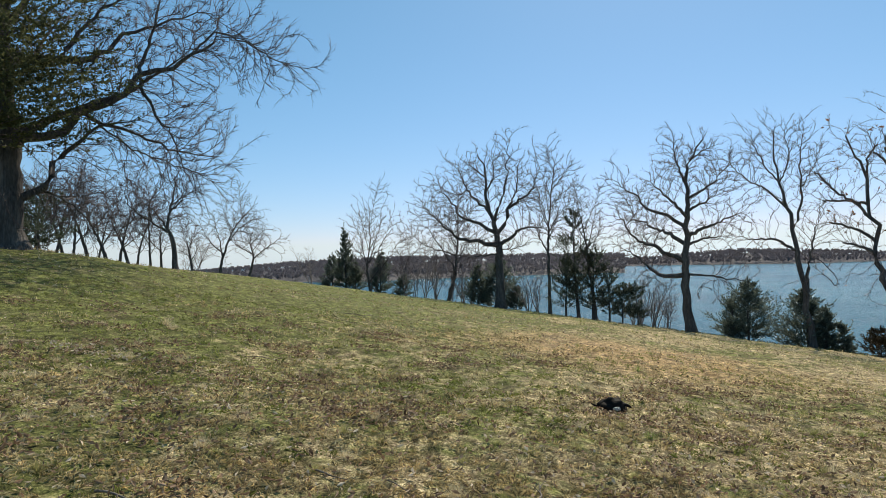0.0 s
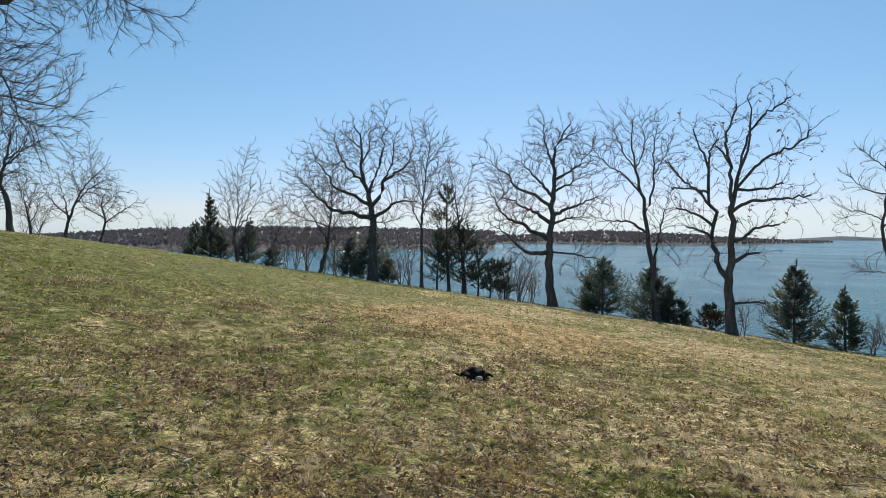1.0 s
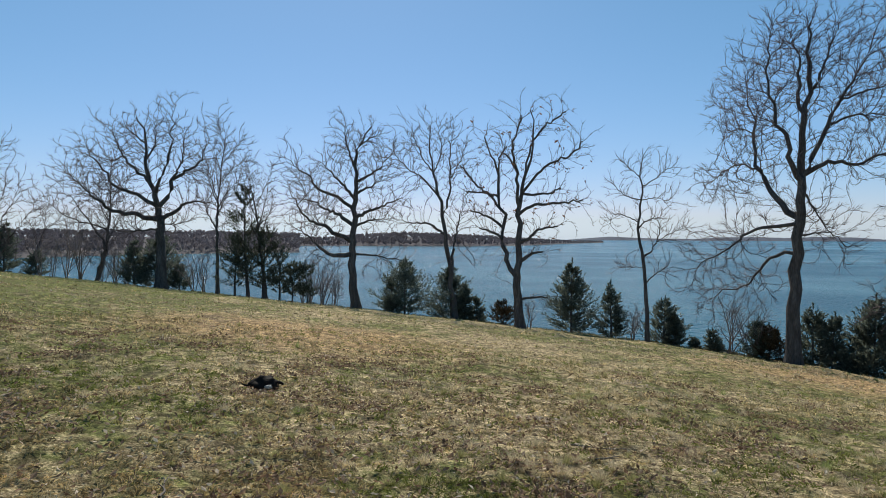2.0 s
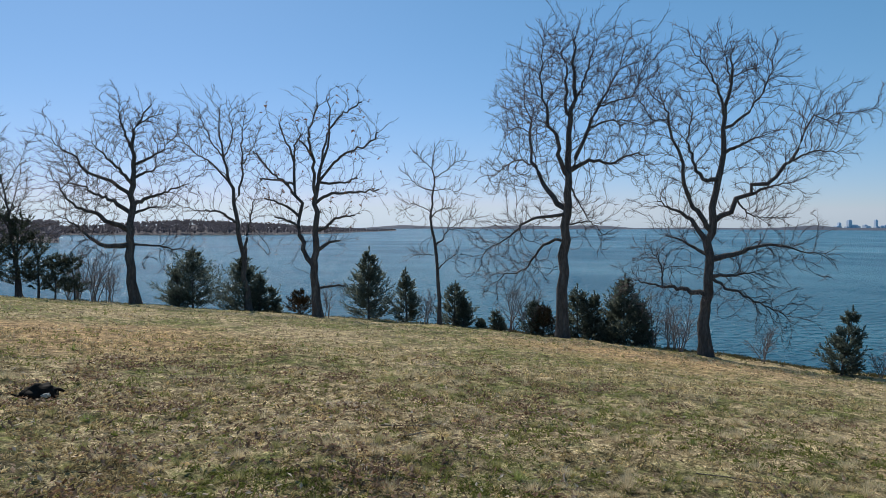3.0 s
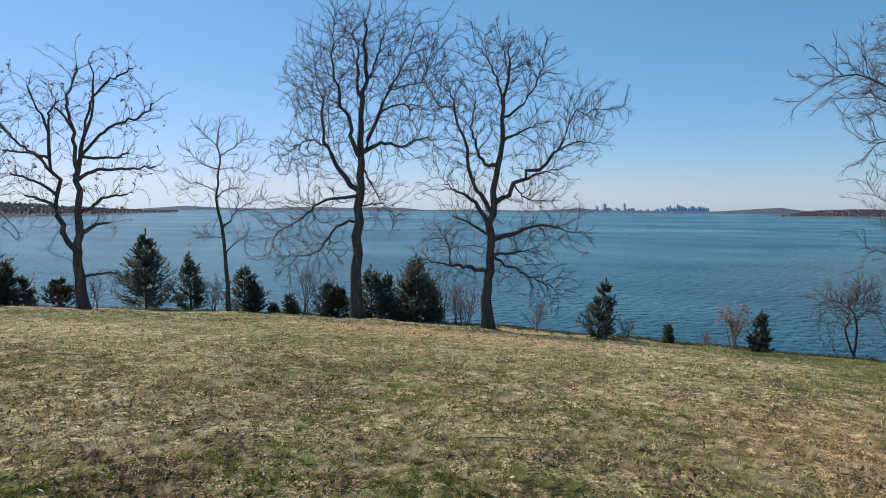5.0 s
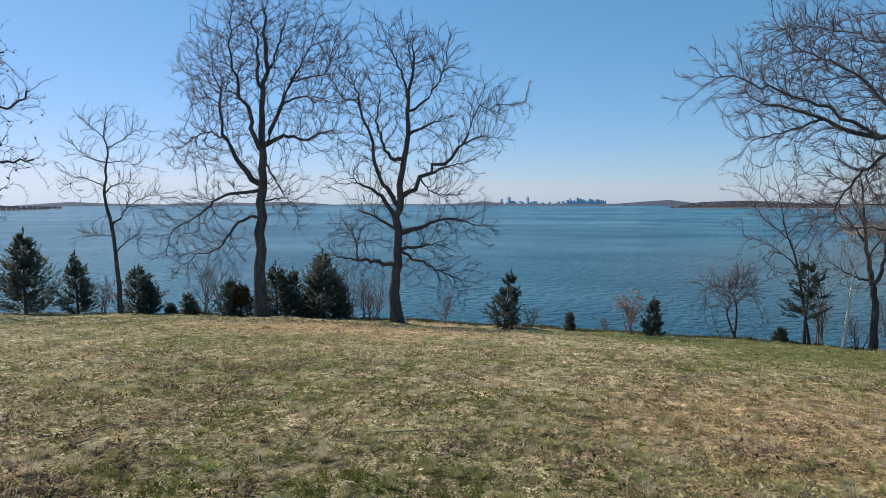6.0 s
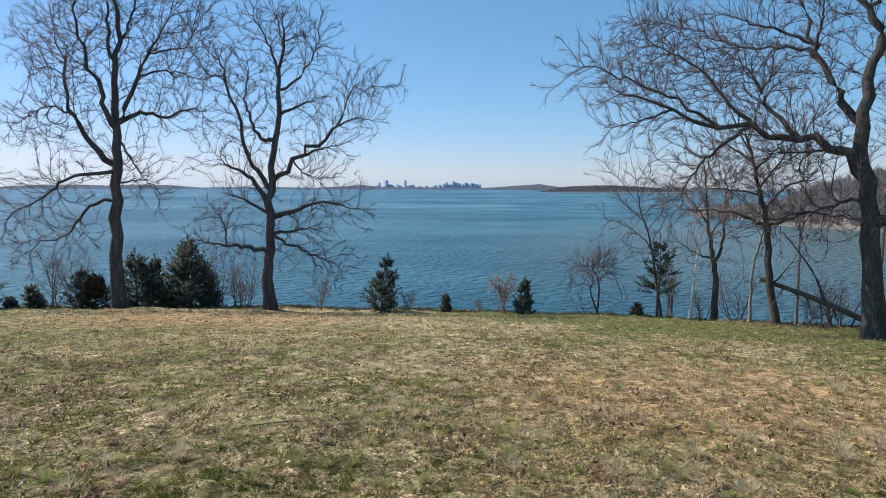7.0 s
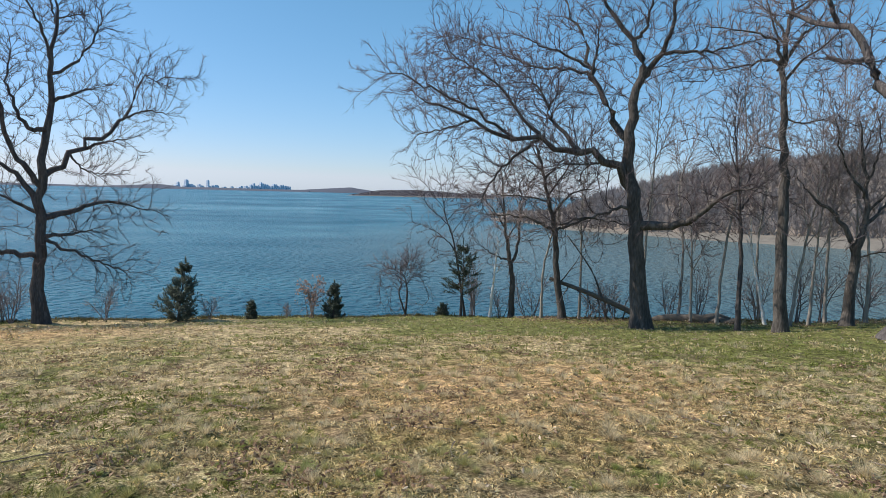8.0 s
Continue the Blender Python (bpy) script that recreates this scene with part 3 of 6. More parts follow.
    sets = [prisms(nodes[up], nodes[kids] + unit(nodes[kids] - nodes[up]) * 0.012, root_r, rad[kids])]
    if fine:
        bare = kids[rad[kids] < 0.03 * far]
        per = 3 if bushy >= 1 else 2
        at = np.repeat(bare, per)
        tan = unit(nodes[at] - nodes[parent[at]])
        side = unit(np.cross(tan, rng.normal(0, 1, tan.shape)))
        a = np.radians(rng.uniform(14, 44, len(at)))[:, None]
        way = unit(tan * np.cos(a) + side * np.sin(a) + 0.3 * unit(nodes[at] - middle) + [0, 0, 0.5 * lift - droop])
        length = rng.uniform(0.14, 0.5, len(at)) * np.where(has_child[at], 0.85, 1.15)
        start = nodes[at] - (nodes[at] - nodes[parent[at]]) * rng.random((len(at), 1))
        end = start + way * length[:, None]
        sets.append(spikes(start, end, 0.0072 * far))
        if radius > 45 or bushy < 0.95:
            start, end, way, length = start[::2], end[::2], way[::2], length[::2]
        fork = start + (end - start) * rng.uniform(0.2, 0.7, (len(start), 1))
        turned = unit(way + rng.normal(0, 0.42, way.shape))
        sets.append(spikes(fork, fork + turned * (length * rng.uniform(0.4, 0.8, len(start)))[:, None], 0.006 * far))
    top = child("crown", mesh_of("crown", *joined(sets), twig or TWIG), tree)
    if leaves:
        pick = rng.choice(kids[~has_child[kids]], leaves)
        at = nodes[pick] + rng.normal(0, 0.06, (leaves, 3))
        child("dry_leaves", mesh_of("dry_leaves", *scraps(rng, at, 0.09), RUSSET, False), top, "few dry russet leaves still hanging")
    return tree


def scraps(rng, at, size):
    """Small bent leaves at many places."""
    n = len(at)
    u = unit(rng.normal(0, 1, (n, 3)))
    w = unit(np.cross(u, rng.normal(0, 1, (n, 3))))
    h = np.cross(u, w) * size * 0.25
    s = (size * (0.6 + 0.8 * rng.random((n, 1))))
    v = np.stack([at - u * s, at + w * s * 0.45 + h, at + u * s, at - w * s * 0.45 + h], 1)
    i = np.arange(n)[:, None] * 4
    f = np.concatenate([i + [0, 1, 2], i + [0, 2, 3]], 0)
    return v.reshape(-1, 3), f


def needles(rng, paths, per, size, spread):
    """Sprays of needle-like scales along many shoots."""
    b, n, _ = paths.shape
    t = rng.random((b, per)) * 0.95 + 0.05
    f = t * (n - 1)
    i = np.minimum(f.astype(int), n - 2)
    w = (f - i)[..., None]
    rows = np.arange(b)[:, None]
    at = (paths[rows, i] * (1 - w) + paths[rows, i + 1] * w).reshape(-1, 3)
    tan = unit(paths[rows, i + 1] - paths[rows, i]).reshape(-1, 3)
    d = unit(tan + rng.normal(0, spread, tan.shape))
    s = size * (0.6 + 0.8 * rng.random((len(at), 1)))
    side = unit(np.cross(d, rng.normal(0, 1, d.shape))) * s * 0.2
    v = np.stack([at - side, at + side, at + d * s], 1).reshape(-1, 3)
    return v, np.arange(len(v)).reshape(-1, 3)


def conifer(kind, label, bearing, radius, height, width, seed, mat=None, ragged=0.3, low=0.03, per=15, blunt=0.95, group="young cedars along the bank", sink=0.0, rise=0.1, fluff=0.42, many=1.0, size=0.0):
    """A young red cedar or pine: a stem with whorls of feathery shoots."""
    rng = np.random.default_rng(seed)
    x, y, z = spot(bearing, radius)
    tree = tagged(new(kind), label, "conifer", group)
    tree.location = (x, y, z - 0.08 - sink)
    stem = grow(rng, np.zeros((1, 3)), np.array([[0, 0, 1.0]]), np.array([height]), 10, 0.03, 0.1)
    sr = taper(np.array([0.02 + 0.016 * height]), 0.006, 10)
    child("trunk", mesh_of("trunk", *tubes(stem, sr, 7), BARK), tree)
    n = int((32 + 30 * height) * many * min(1.5, max(1.0, width / 2.0)))
    t = np.sort(low + (0.97 - low) * (1 - (1 - rng.random(n)) ** 0.72))
    f = t * 9
    i = f.astype(int)
    s = stem[0, i] * (1 - f + i)[:, None] + stem[0, np.minimum(i + 1, 9)] * (f - i)[:, None]
    az = rng.random(n) * 2 * math.pi
    up = rise + 0.75 * t + rng.normal(0, 0.14, n)
    lobes = 1 + 0.4 * ragged * np.sin(az * 2 + t * 14 + seed) + rng.normal(0, ragged, n)
    reach = 0.5 * width * ((1 - t) ** blunt * (0.7 + 0.3 * np.minimum(1, t * 6))) * np.clip(lobes, 0.45, 1.45) + 0.08
    along = np.linspace(0, 1, 6)[None, :, None]
    out = np.stack([np.cos(az), np.sin(az), 0 * az], 1)[:, None, :] * reach[:, None, None]
    p1 = s[:, None, :] + out * along + np.array([0, 0, 1.0]) * (reach[:, None, None] * (up[:, None, None] * along * 0.5 + (0.2 + 0.45 * np.abs(up[:, None, None])) * along ** 2))
    p1[:, 1:] += rng.normal(0, 0.02, (n, 5, 3))
    # flat sprays: side shoots leave each bough to both sides and point on along it
    s2, d2, l2, _ = offshoots(rng, p1, np.ones((n, 6)), 7, 0.25, 1.0, 36, 0.4, 0.5)
    d2[:, 2] *= 0.55
    l2 = np.maximum(l2, 0.1)
    p2 = grow(rng, s2, d2, l2, 4, 0.1, 0.16)
    for path in p1[np.argsort(-reach)[:6]]:
        child("bough", mesh_of("bough", *tubes(path[None], taper(np.array([0.012]), 0.005, 6), 4), TWIG), tree)
    tip = grow(rng, stem[:, -1] - [0, 0, 0.06], np.array([[0.05, 0, 1.0]]), np.array([0.05 * height + 0.12]), 4, 0.05, 0.1)
    size = size or min(0.14, 0.09 + 0.011 * height)
    groups = [needles(rng, p1[:, 1:], per, size, 0.42), needles(rng, p2, max(8, int(per * 0.8)), size * 0.85, fluff), needles(rng, tip, 60, size * 0.8, 0.4)]
    child("foliage", mesh_of("foliage", *joined(groups), mat or CEDAR, False), tree)
    return tree


# ---- the far shores and the city ----
def hill(name, label, from_b, to_b, near, deep, tops, mat, seed, rough=1.0, steps=90):
    """A shore between two bearings. near: how far off its waterline is, tops: heights over the sea, both at even steps along it."""
    rng = np.random.default_rng(seed)
    s = np.linspace(0, 1, steps)
    bs = from_b + (to_b - from_b) * s
    hh = np.interp(s, np.linspace(0, 1, len(tops)), tops)
    rr = np.interp(s, np.linspace(0, 1, len(near)), near)
    tt = np.linspace(0, 1, 12)[:, None]
    r = rr[None] + tt * deep
    rise = np.sin(np.pi * 0.5 * np.clip(tt * 1.4, 0, 1))
    z = SEA - 0.6 + (hh[None] + 0.6) * rise + rng.normal(0, rough, (12, steps)) * np.minimum(1, tt * 4)
    z[0] = SEA - 0.6
    bb = np.radians(np.broadcast_to(bs[None], r.shape))
    v = np.stack([r * np.sin(bb), r * np.cos(bb), z], -1).reshape(-1, 3)
    i = np.arange(12 * steps).reshape(12, steps)
    q = np.stack([i[:-1, :-1], i[:-1, 1:], i[1:, 1:], i[1:, :-1]], -1).reshape(-1, 4)
    return tagged(new(name, mesh_of(name, v, q, mat)), label, "far shore", kind="structure")


def woods(name, label, count, from_b, to_b, near, deep, tops, tree_h, mat, seed, slivers=16, thick=0.16, round_heads=False):
    """A far leafless wood: slender trunks with rising sprays, on a shore like that of hill()."""
    rng = np.random.default_rng(seed)
    s = 0.02 + 0.98 * rng.random(count)
    t = rng.random(count) ** 1.3 * 0.9 + 0.03
    hh = np.interp(s, np.linspace(0, 1, len(tops)), tops)
    rr = np.interp(s, np.linspace(0, 1, len(near)), near) + t * deep
    b = np.radians(from_b + (to_b - from_b) * s)
    z = SEA - 0.6 + (hh + 0.6) * np.sin(np.pi * 0.5 * np.clip(t * 1.4, 0, 1))
    base = np.stack([rr * np.sin(b), rr * np.cos(b), z - 0.5], 1)
    tall = tree_h * (0.7 + 0.4 * rng.random(count)) * np.clip(hh / 14, 0.4, 1)
    lo = 0.03 + rng.random((count, slivers)) * 0.62
    lo[:, 0] = 0
    if round_heads:
        lo = 0.3 + rng.random((count, slivers)) * 0.5
        lo[:, 0] = 0
    lean = rng.normal(0, 1.1 if round_heads else 0.55, (count, slivers, 2)) * (1 - lo[..., None] * 0.5)
    lean[:, 0] *= 0.1
    length = tall[:, None] * np.where(np.arange(slivers) == 0, 1.0, (1 - lo) * (0.55 + 0.45 * rng.random((count, slivers))))
    if round_heads:
        length *= 0.62
    start = base[:, None, :] + np.stack([0 * lo, 0 * lo, lo * tall[:, None]], -1)
    way = unit(np.concatenate([lean, np.ones((count, slivers, 1))], -1))
    tip = start + way * length[..., None]
    right = np.stack([np.cos(b), -np.sin(b), 0 * b], 1)[:, None, :]
    w = thick * (0.6 + 0.8 * rng.random((count, slivers, 1)))
    if round_heads:
        w[:, 0] *= 0.3
    if round_heads:
        v = np.stack([start, tip - right * w, tip + right * w], 2).reshape(-1, 3)
    else:
        v = np.stack([start - right * w, start + right * w, tip], 2).reshape(-1, 3)
    return tagged(new(name, mesh_of(name, v, np.arange(len(v)).reshape(-1, 3), mat, False)), label, "woods", kind="stuff")


LEFT = dict(from_b=-46, to_b=16, near=[900, 900, 860, 640, 740, 800], deep=350)
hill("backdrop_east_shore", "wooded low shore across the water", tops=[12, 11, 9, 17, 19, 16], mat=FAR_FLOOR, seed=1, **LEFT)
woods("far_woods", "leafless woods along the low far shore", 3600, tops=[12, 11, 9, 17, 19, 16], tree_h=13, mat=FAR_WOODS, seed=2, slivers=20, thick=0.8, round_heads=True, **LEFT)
POINT = dict(from_b=13, to_b=43, near=[1350, 1380, 1300, 1300, 1500, 2300], deep=300)
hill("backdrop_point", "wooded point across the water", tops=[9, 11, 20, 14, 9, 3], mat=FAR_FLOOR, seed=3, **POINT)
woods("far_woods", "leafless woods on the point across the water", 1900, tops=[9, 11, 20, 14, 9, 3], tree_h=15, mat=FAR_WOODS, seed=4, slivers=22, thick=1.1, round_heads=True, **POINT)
COVE = dict(from_b=106.3, to_b=178, near=[440, 350, 335, 330, 330, 330, 330], deep=190)
COVE_TOPS = [0, 6, 20, 33, 40, 42, 41, 40, 39, 38, 38, 38, 38]
hill("backdrop_cove_hill", "brown leafy hillside behind the cove", tops=COVE_TOPS, mat=LITTER, seed=5, rough=0.8, **COVE)
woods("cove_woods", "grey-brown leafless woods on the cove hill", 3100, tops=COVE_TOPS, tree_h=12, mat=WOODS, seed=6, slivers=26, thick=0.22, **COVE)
hill("backdrop_cove_beach", "pale shingle beach round the cove", 111.5, 178, [362, 322, 312, 308, 308, 308], 42, [0.2, 2.6, 4.5, 4.5, 4.5, 4.5], BEACH, 7, 0.1)
BLUFF = dict(from_b=93.5, to_b=106.5, near=[2300, 2350, 2350, 2400], deep=250)
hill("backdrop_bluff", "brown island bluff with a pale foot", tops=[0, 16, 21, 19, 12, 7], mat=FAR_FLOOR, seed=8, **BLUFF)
hill("backdrop_bluff_foot", "pale sandy foot of the island bluff", 93.3, 106.7, [2275, 2318, 2325, 2375], 40, [0.2, 2, 2, 1], BEACH, 9, 0.2)
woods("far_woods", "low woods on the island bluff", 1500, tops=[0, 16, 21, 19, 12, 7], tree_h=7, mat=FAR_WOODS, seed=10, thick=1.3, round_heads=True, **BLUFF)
for i, (a, b, tops) in enumerate([(40, 50.5, [3, 24, 12, 8]), (50, 57, [6, 20, 22, 18]), (57, 64.5, [16, 24, 20, 4]), (64, 74, [6, 9, 10, 6]), (73.5, 80, [6, 15, 27, 8]), (79, 90, [12, 13, 11, 12]), (89, 96, [10, 24, 37, 12]), (96, 110, [9, 12, 12, 8])]):
    hill("backdrop_island", "low hazy island on the horizon", a, b, [4150 - 60 * (i % 3)] * 2, 300, tops, HAZE_LAND, 20 + i, 0.8)


def tower(bearing, height, width, step):
    """A far high-rise: a shaft, a set-back top and a roof box."""
    b = radians(bearing)
    height, width = 0.9 * height, 0.85 * width
    bm = bmesh.new()
    for w, lo, hi in ((width, 0, height * 0.86), (width * 0.82, height * 0.86, height * 0.97), (width * step, height * 0.97, height)):
        m = Matrix.Translation((0, 0, (lo + hi) / 2)) @ Matrix.Diagonal((w, w, hi - lo, 1))
        bmesh.ops.create_cube(bm, size=1, matrix=m)
    ob = new("tower", bpy.data.meshes.new("tower"))
    bm.to_mesh(ob.data)
    bm.free()
    ob.data.materials.append(TOWER)
    ob.matrix_world = Matrix.Translation((4460 * math.sin(b), 4460 * math.cos(b), SEA)) @ pose(0, 0, 0, 0, 0, 40 - bearing)
    return tagged(ob, "distant high-rise, blue-grey in the haze", "tower", "city skyline")


city_rng = random.Random(4)
for bearing, height, width in [(79.3, 50, 18), (79.95, 68, 24), (80.3, 36, 30), (80.95, 36, 22), (81.63, 69, 17), (82.2, 33, 40), (84.3, 31, 25), (84.7, 34, 22), (85.1, 44, 20), (85.34, 55, 18), (85.95, 62, 20)]:
    tower(bearing, height, width, 0.4)
for i in range(16):
    tower(85.5 + i * 0.19, city_rng.uniform(36, 58) - abs(i - 5) * 0.9, city_rng.uniform(14, 26), 0.5)
for i in range(10):
    tower(79.2 + i * 0.62, city_rng.uniform(22, 28), city_rng.uniform(20, 40), 0.6)


# ---- the trees on the brow and the lawn's edge ----
ROW = "bare trees round the meadow"
boughs = [[(-0.1, 4.6), (-1.2, 5), (-2.3, 5.1), (-3.4, 5.6), (-4, 6.2), (-4.6, 6.9), (-5.3, 7.5)],
          [(-0.2, 5.6), (-1.2, 6.3), (-2.5, 6.8), (-3.3, 7.8), (-4.2, 8.9), (-4.6, 9.6)],
          [(-0.6, 7.2), (-1.6, 8.1), (-2.3, 9), (-2.7, 10.1), (-3, 10.9)],
          [(-0.1, 5.4), (0.7, 7), (1.2, 7.7), (2.2, 8.3), (2.7, 9.1), (2.9, 10.2)],
          [(0, 4.7), (1, 5.3), (1.5, 5.8), (2.5, 5.9), (3.1, 5.9)],
          [(-0.4, 6.5), (0.1, 7.4), (0.6, 9), (0.7, 10.4), (0.7, 11.7)],
          [(0.8, 7.1), (1.3, 8.6), (1.5, 10.4)],
          [(0, 4.3), (-1.2, 4), (-2, 3.9), (-3.1, 4.1)],
          [(0, 4.4), (0.8, 4.4), (1.6, 4.6)],
          [(-0.9, 8.3), (-0.3, 9.7), (-0.3, 11.3)],
          [(-0.9, 9.4), (-1.6, 10.3), (-2, 10.7)],
          [(-2.3, 9), (-2.8, 8.6), (-3.3, 8.7)]]
bare_tree("oak_tree", "broad bare oak with level lower limbs", 5.1, 46.2, 12.3, 10.2, 0.4, 110, limbs=0, bushy=1.1, heavy=1.25, group=ROW,
          knots=[(0, 0), (0, 2.4), (0, 4), (0, 4.8), (-0.2, 5.6), (-0.4, 6.5), (-0.7, 7.4), (-0.9, 8.8), (-0.9, 10.3), (-1.4, 11.4)],
          boughs=boughs, crown=[(-0.9, 9.7, 2.5, 2.3), (-4.1, 7.9, 1.5, 1.7), (1.9, 8.4, 1.4, 1.9), (-0.9, 4.9, 3.3, 0.9)])
boughs = [[(0, 4.8), (-0.6, 5.7), (-0.8, 6.5)],
          [(0.1, 6.0), (0.6, 7.1), (1.4, 8.1)],
          [(0.1, 6.7), (-0.4, 8.3), (-0.7, 9.4)],
          [(0.2, 7.7), (1.0, 8.9), (1.9, 9.6)],
          [(0.3, 8.7), (-0.2, 10.2)],
          [(0.3, 9.1), (1.1, 10.3), (1.5, 10.9)]]
bare_tree("slender_tree", "slender bare tree with a straight stem and rising twigs", 9.5, 45.2, 11.4, 3.1, 0.15, 111, squat=0.05, limbs=5, low=0.4, angle=38, lift=0.16, group=ROW,
          knots=[(0, 0), (0, 3.2), (0, 5.4), (0.1, 6.9), (0.3, 9.1), (0.6, 11.4)], boughs=boughs)
boughs = [[(-0.2, 4.4), (-1.3, 5), (-2.1, 5.5), (-2.9, 5.8), (-3.5, 6.6), (-3.9, 7.3)],
          [(-0.3, 3.4), (-1.5, 3.6), (-2.3, 4.1), (-3.1, 4.8), (-3.9, 5.3)],
          [(-0.2, 5.4), (-1.1, 6.2), (-1.9, 6.5), (-2.7, 7), (-3.5, 7.3)],
          [(-0.1, 6.3), (-1.3, 7.3), (-2.3, 7.7), (-2.9, 8.5), (-3.6, 9), (-4.1, 9.5)],
          [(-0.1, 7.2), (-0.7, 7.9), (-1.5, 8.7), (-2.1, 9.3)],
          [(-0.1, 7.7), (0.6, 7.9), (1.1, 8.1), (1.2, 8.7)],
          [(0, 8.1), (0.8, 8.7), (1.6, 9.3), (2.4, 10.3)],
          [(-0.1, 6.2), (0.8, 6.4), (1.8, 6.8), (2.8, 7.2)],
          [(-0.3, 3.5), (1, 3.6), (2, 3.4), (3, 3.3)],
          [(0, 9.3), (-0.5, 10.3), (-0.7, 11.1), (-0.7, 11.8)],
          [(0.2, 10.4), (0.9, 11.1), (1.6, 11.4)],
          [(-0.2, 5.4), (0.8, 5.8), (1.8, 5.9)],
          [(-3.7, 6.6), (-3.1, 7.3), (-3.5, 8.3)]]
bare_tree("oak_tree", "bare oak with long limbs that dip and rise", 21.3, 41.2, 11.9, 7.2, 0.34, 112, limbs=0, bushy=1.1, heavy=1.25, group=ROW,
          knots=[(0, 0), (-0.2, 1.9), (-0.3, 3.6), (-0.2, 4.6), (-0.1, 6), (-0.1, 7.3), (0, 8.3), (-0.1, 9.5), (0.1, 10.3), (0.5, 11.1), (1.1, 12.1)],
          boughs=boughs, crown=[(-0.2, 10.1, 2.2, 1.8), (-2.7, 8.1, 1.4, 1.4), (-2.5, 5.6, 1.4, 1.2), (1.8, 9, 1.2, 1.4), (1.8, 6.7, 1.2, 0.9)])
boughs = [[(-1.1, 7.7), (-2, 8.6), (-2.6, 9), (-3.5, 9.8), (-3.8, 10.4)],
          [(-1.3, 8.8), (-2, 9.9), (-2.5, 11), (-2.7, 11.6)],
          [(-0.7, 6.5), (-0.4, 7.7), (-0.4, 9), (-0.3, 10.3), (-0.2, 11.3)],
          [(-1.3, 8.8), (-0.9, 10.1), (-1, 11.6)],
          [(-0.4, 8.6), (0.2, 9.6), (0.6, 10.7)],
          [(-0.6, 5.4), (-1.7, 5.9), (-2.6, 5.9), (-3.4, 6.1)],
          [(-0.3, 3), (-0.1, 4.5), (0.1, 5.8), (0.4, 6.9)]]
bare_tree("maple_tree", "bare maple that forks into rising stems", 30.2, 38.2, 12.1, 5.7, 0.2, 113, limbs=0, low=0.45, angle=36, lift=0.17, bushy=0.95, group=ROW,
          knots=[(0, 0), (-0.3, 2.6), (-0.6, 4.8), (-0.8, 6.7), (-1.1, 8), (-1.4, 9.2), (-1.6, 10.7), (-1.5, 11.8)],
          boughs=boughs, crown=[(-2.4, 10.5, 1.5, 1.6), (-0.4, 10.4, 1.3, 1.6), (0.3, 6.7, 0.9, 1.1)])
boughs = [[(-0.2, 2.8), (-0.7, 3.5), (-1, 4.6), (-1, 5.8), (-1.2, 7.3), (-1.3, 8.7), (-1.6, 9.6), (-2.1, 10.9)],
          [(-1.2, 6.9), (-1.8, 7.5), (-2.5, 8.1), (-3.1, 8.8), (-3.5, 9.3)],
          [(-0.1, 6.8), (-0.3, 8.8), (-0.4, 9.9), (0, 11.4)],
          [(0.4, 8.6), (0.6, 10.1), (1.2, 11), (1.7, 11.4), (2.4, 11.9)],
          [(0.1, 7.5), (0.9, 8.6), (1.9, 9.2), (2.6, 9.5), (3.2, 10.1)],
          [(-0.1, 6.4), (0.6, 6.8), (1.4, 6.9), (2.5, 7), (3.3, 7.1)],
          [(-0.3, 8.5), (-0.6, 9.3), (-0.9, 9.6)],
          [(-1, 5), (-1.6, 5.4), (-2.3, 5.6)],
          [(-1, 5.9), (-1.9, 6.3), (-2.9, 6.6)],
          [(-0.1, 4.6), (0.4, 5), (1, 5.5), (2, 5.7)],
          [(-1.3, 8.7), (-1.2, 9.6), (-0.8, 10.2)],
          [(-0.1, 3.9), (0.6, 4.2), (1.2, 4.3)],
          [(-1.2, 7.4), (-2, 7.6), (-3.1, 7.7)],
          [(-0.1, 1.6), (0.8, 1.8), (1.5, 1.8)],
          [(0.1, 7.5), (1.4, 7.5), (2.2, 7.8)]]
bare_tree("oak_tree", "bare oak forked low, with heavy cut limbs", 36.0, 35.2, 11.9, 6.3, 0.31, 114, limbs=0, bushy=0.55, heavy=2.1, leaves=220, group=ROW,
          knots=[(0, 0), (-0.1, 1.6), (-0.2, 2.7), (-0.1, 3.9), (-0.1, 5.4), (-0.1, 6.7), (0.1, 7.7), (0.3, 8.6), (0.7, 10.1), (0.5, 12)],
          boughs=boughs, crown=[(2.1, 6.8, 1.1, 0.7), (1, 5.4, 1.2, 0.8), (-1.9, 6.6, 1, 0.9), (0.8, 4.3, 0.9, 0.5)])
boughs = [[(-0.2, 4.2), (0.2, 4.8), (0.5, 5.6), (0.5, 6.3)],
          [(0.4, 5.3), (1.2, 5.7), (1.8, 5.9)],
          [(-0.4, 7.4), (0.3, 7.4), (1, 7.2)],
          [(-0.3, 8), (0.3, 8.4), (0.7, 8.8), (1.2, 9)],
          [(-0.4, 8.4), (-0.9, 8.9), (-1.3, 9.3)],
          [(-0.5, 6.1), (-1.1, 6.5), (-1.6, 6.6), (-1.9, 6.1)],
          [(-0.2, 3.7), (-0.8, 3.9), (-1.3, 3.9)],
          [(-0.2, 3.2), (0.4, 3.6), (0.9, 3.9)],
          [(-0.4, 7.4), (-1.2, 7.6), (-1.8, 8.2)],
          [(0.4, 5.3), (1, 5.3), (1.9, 5.1)],
          [(-0.4, 5.8), (0, 6.3), (0.6, 6.4)]]
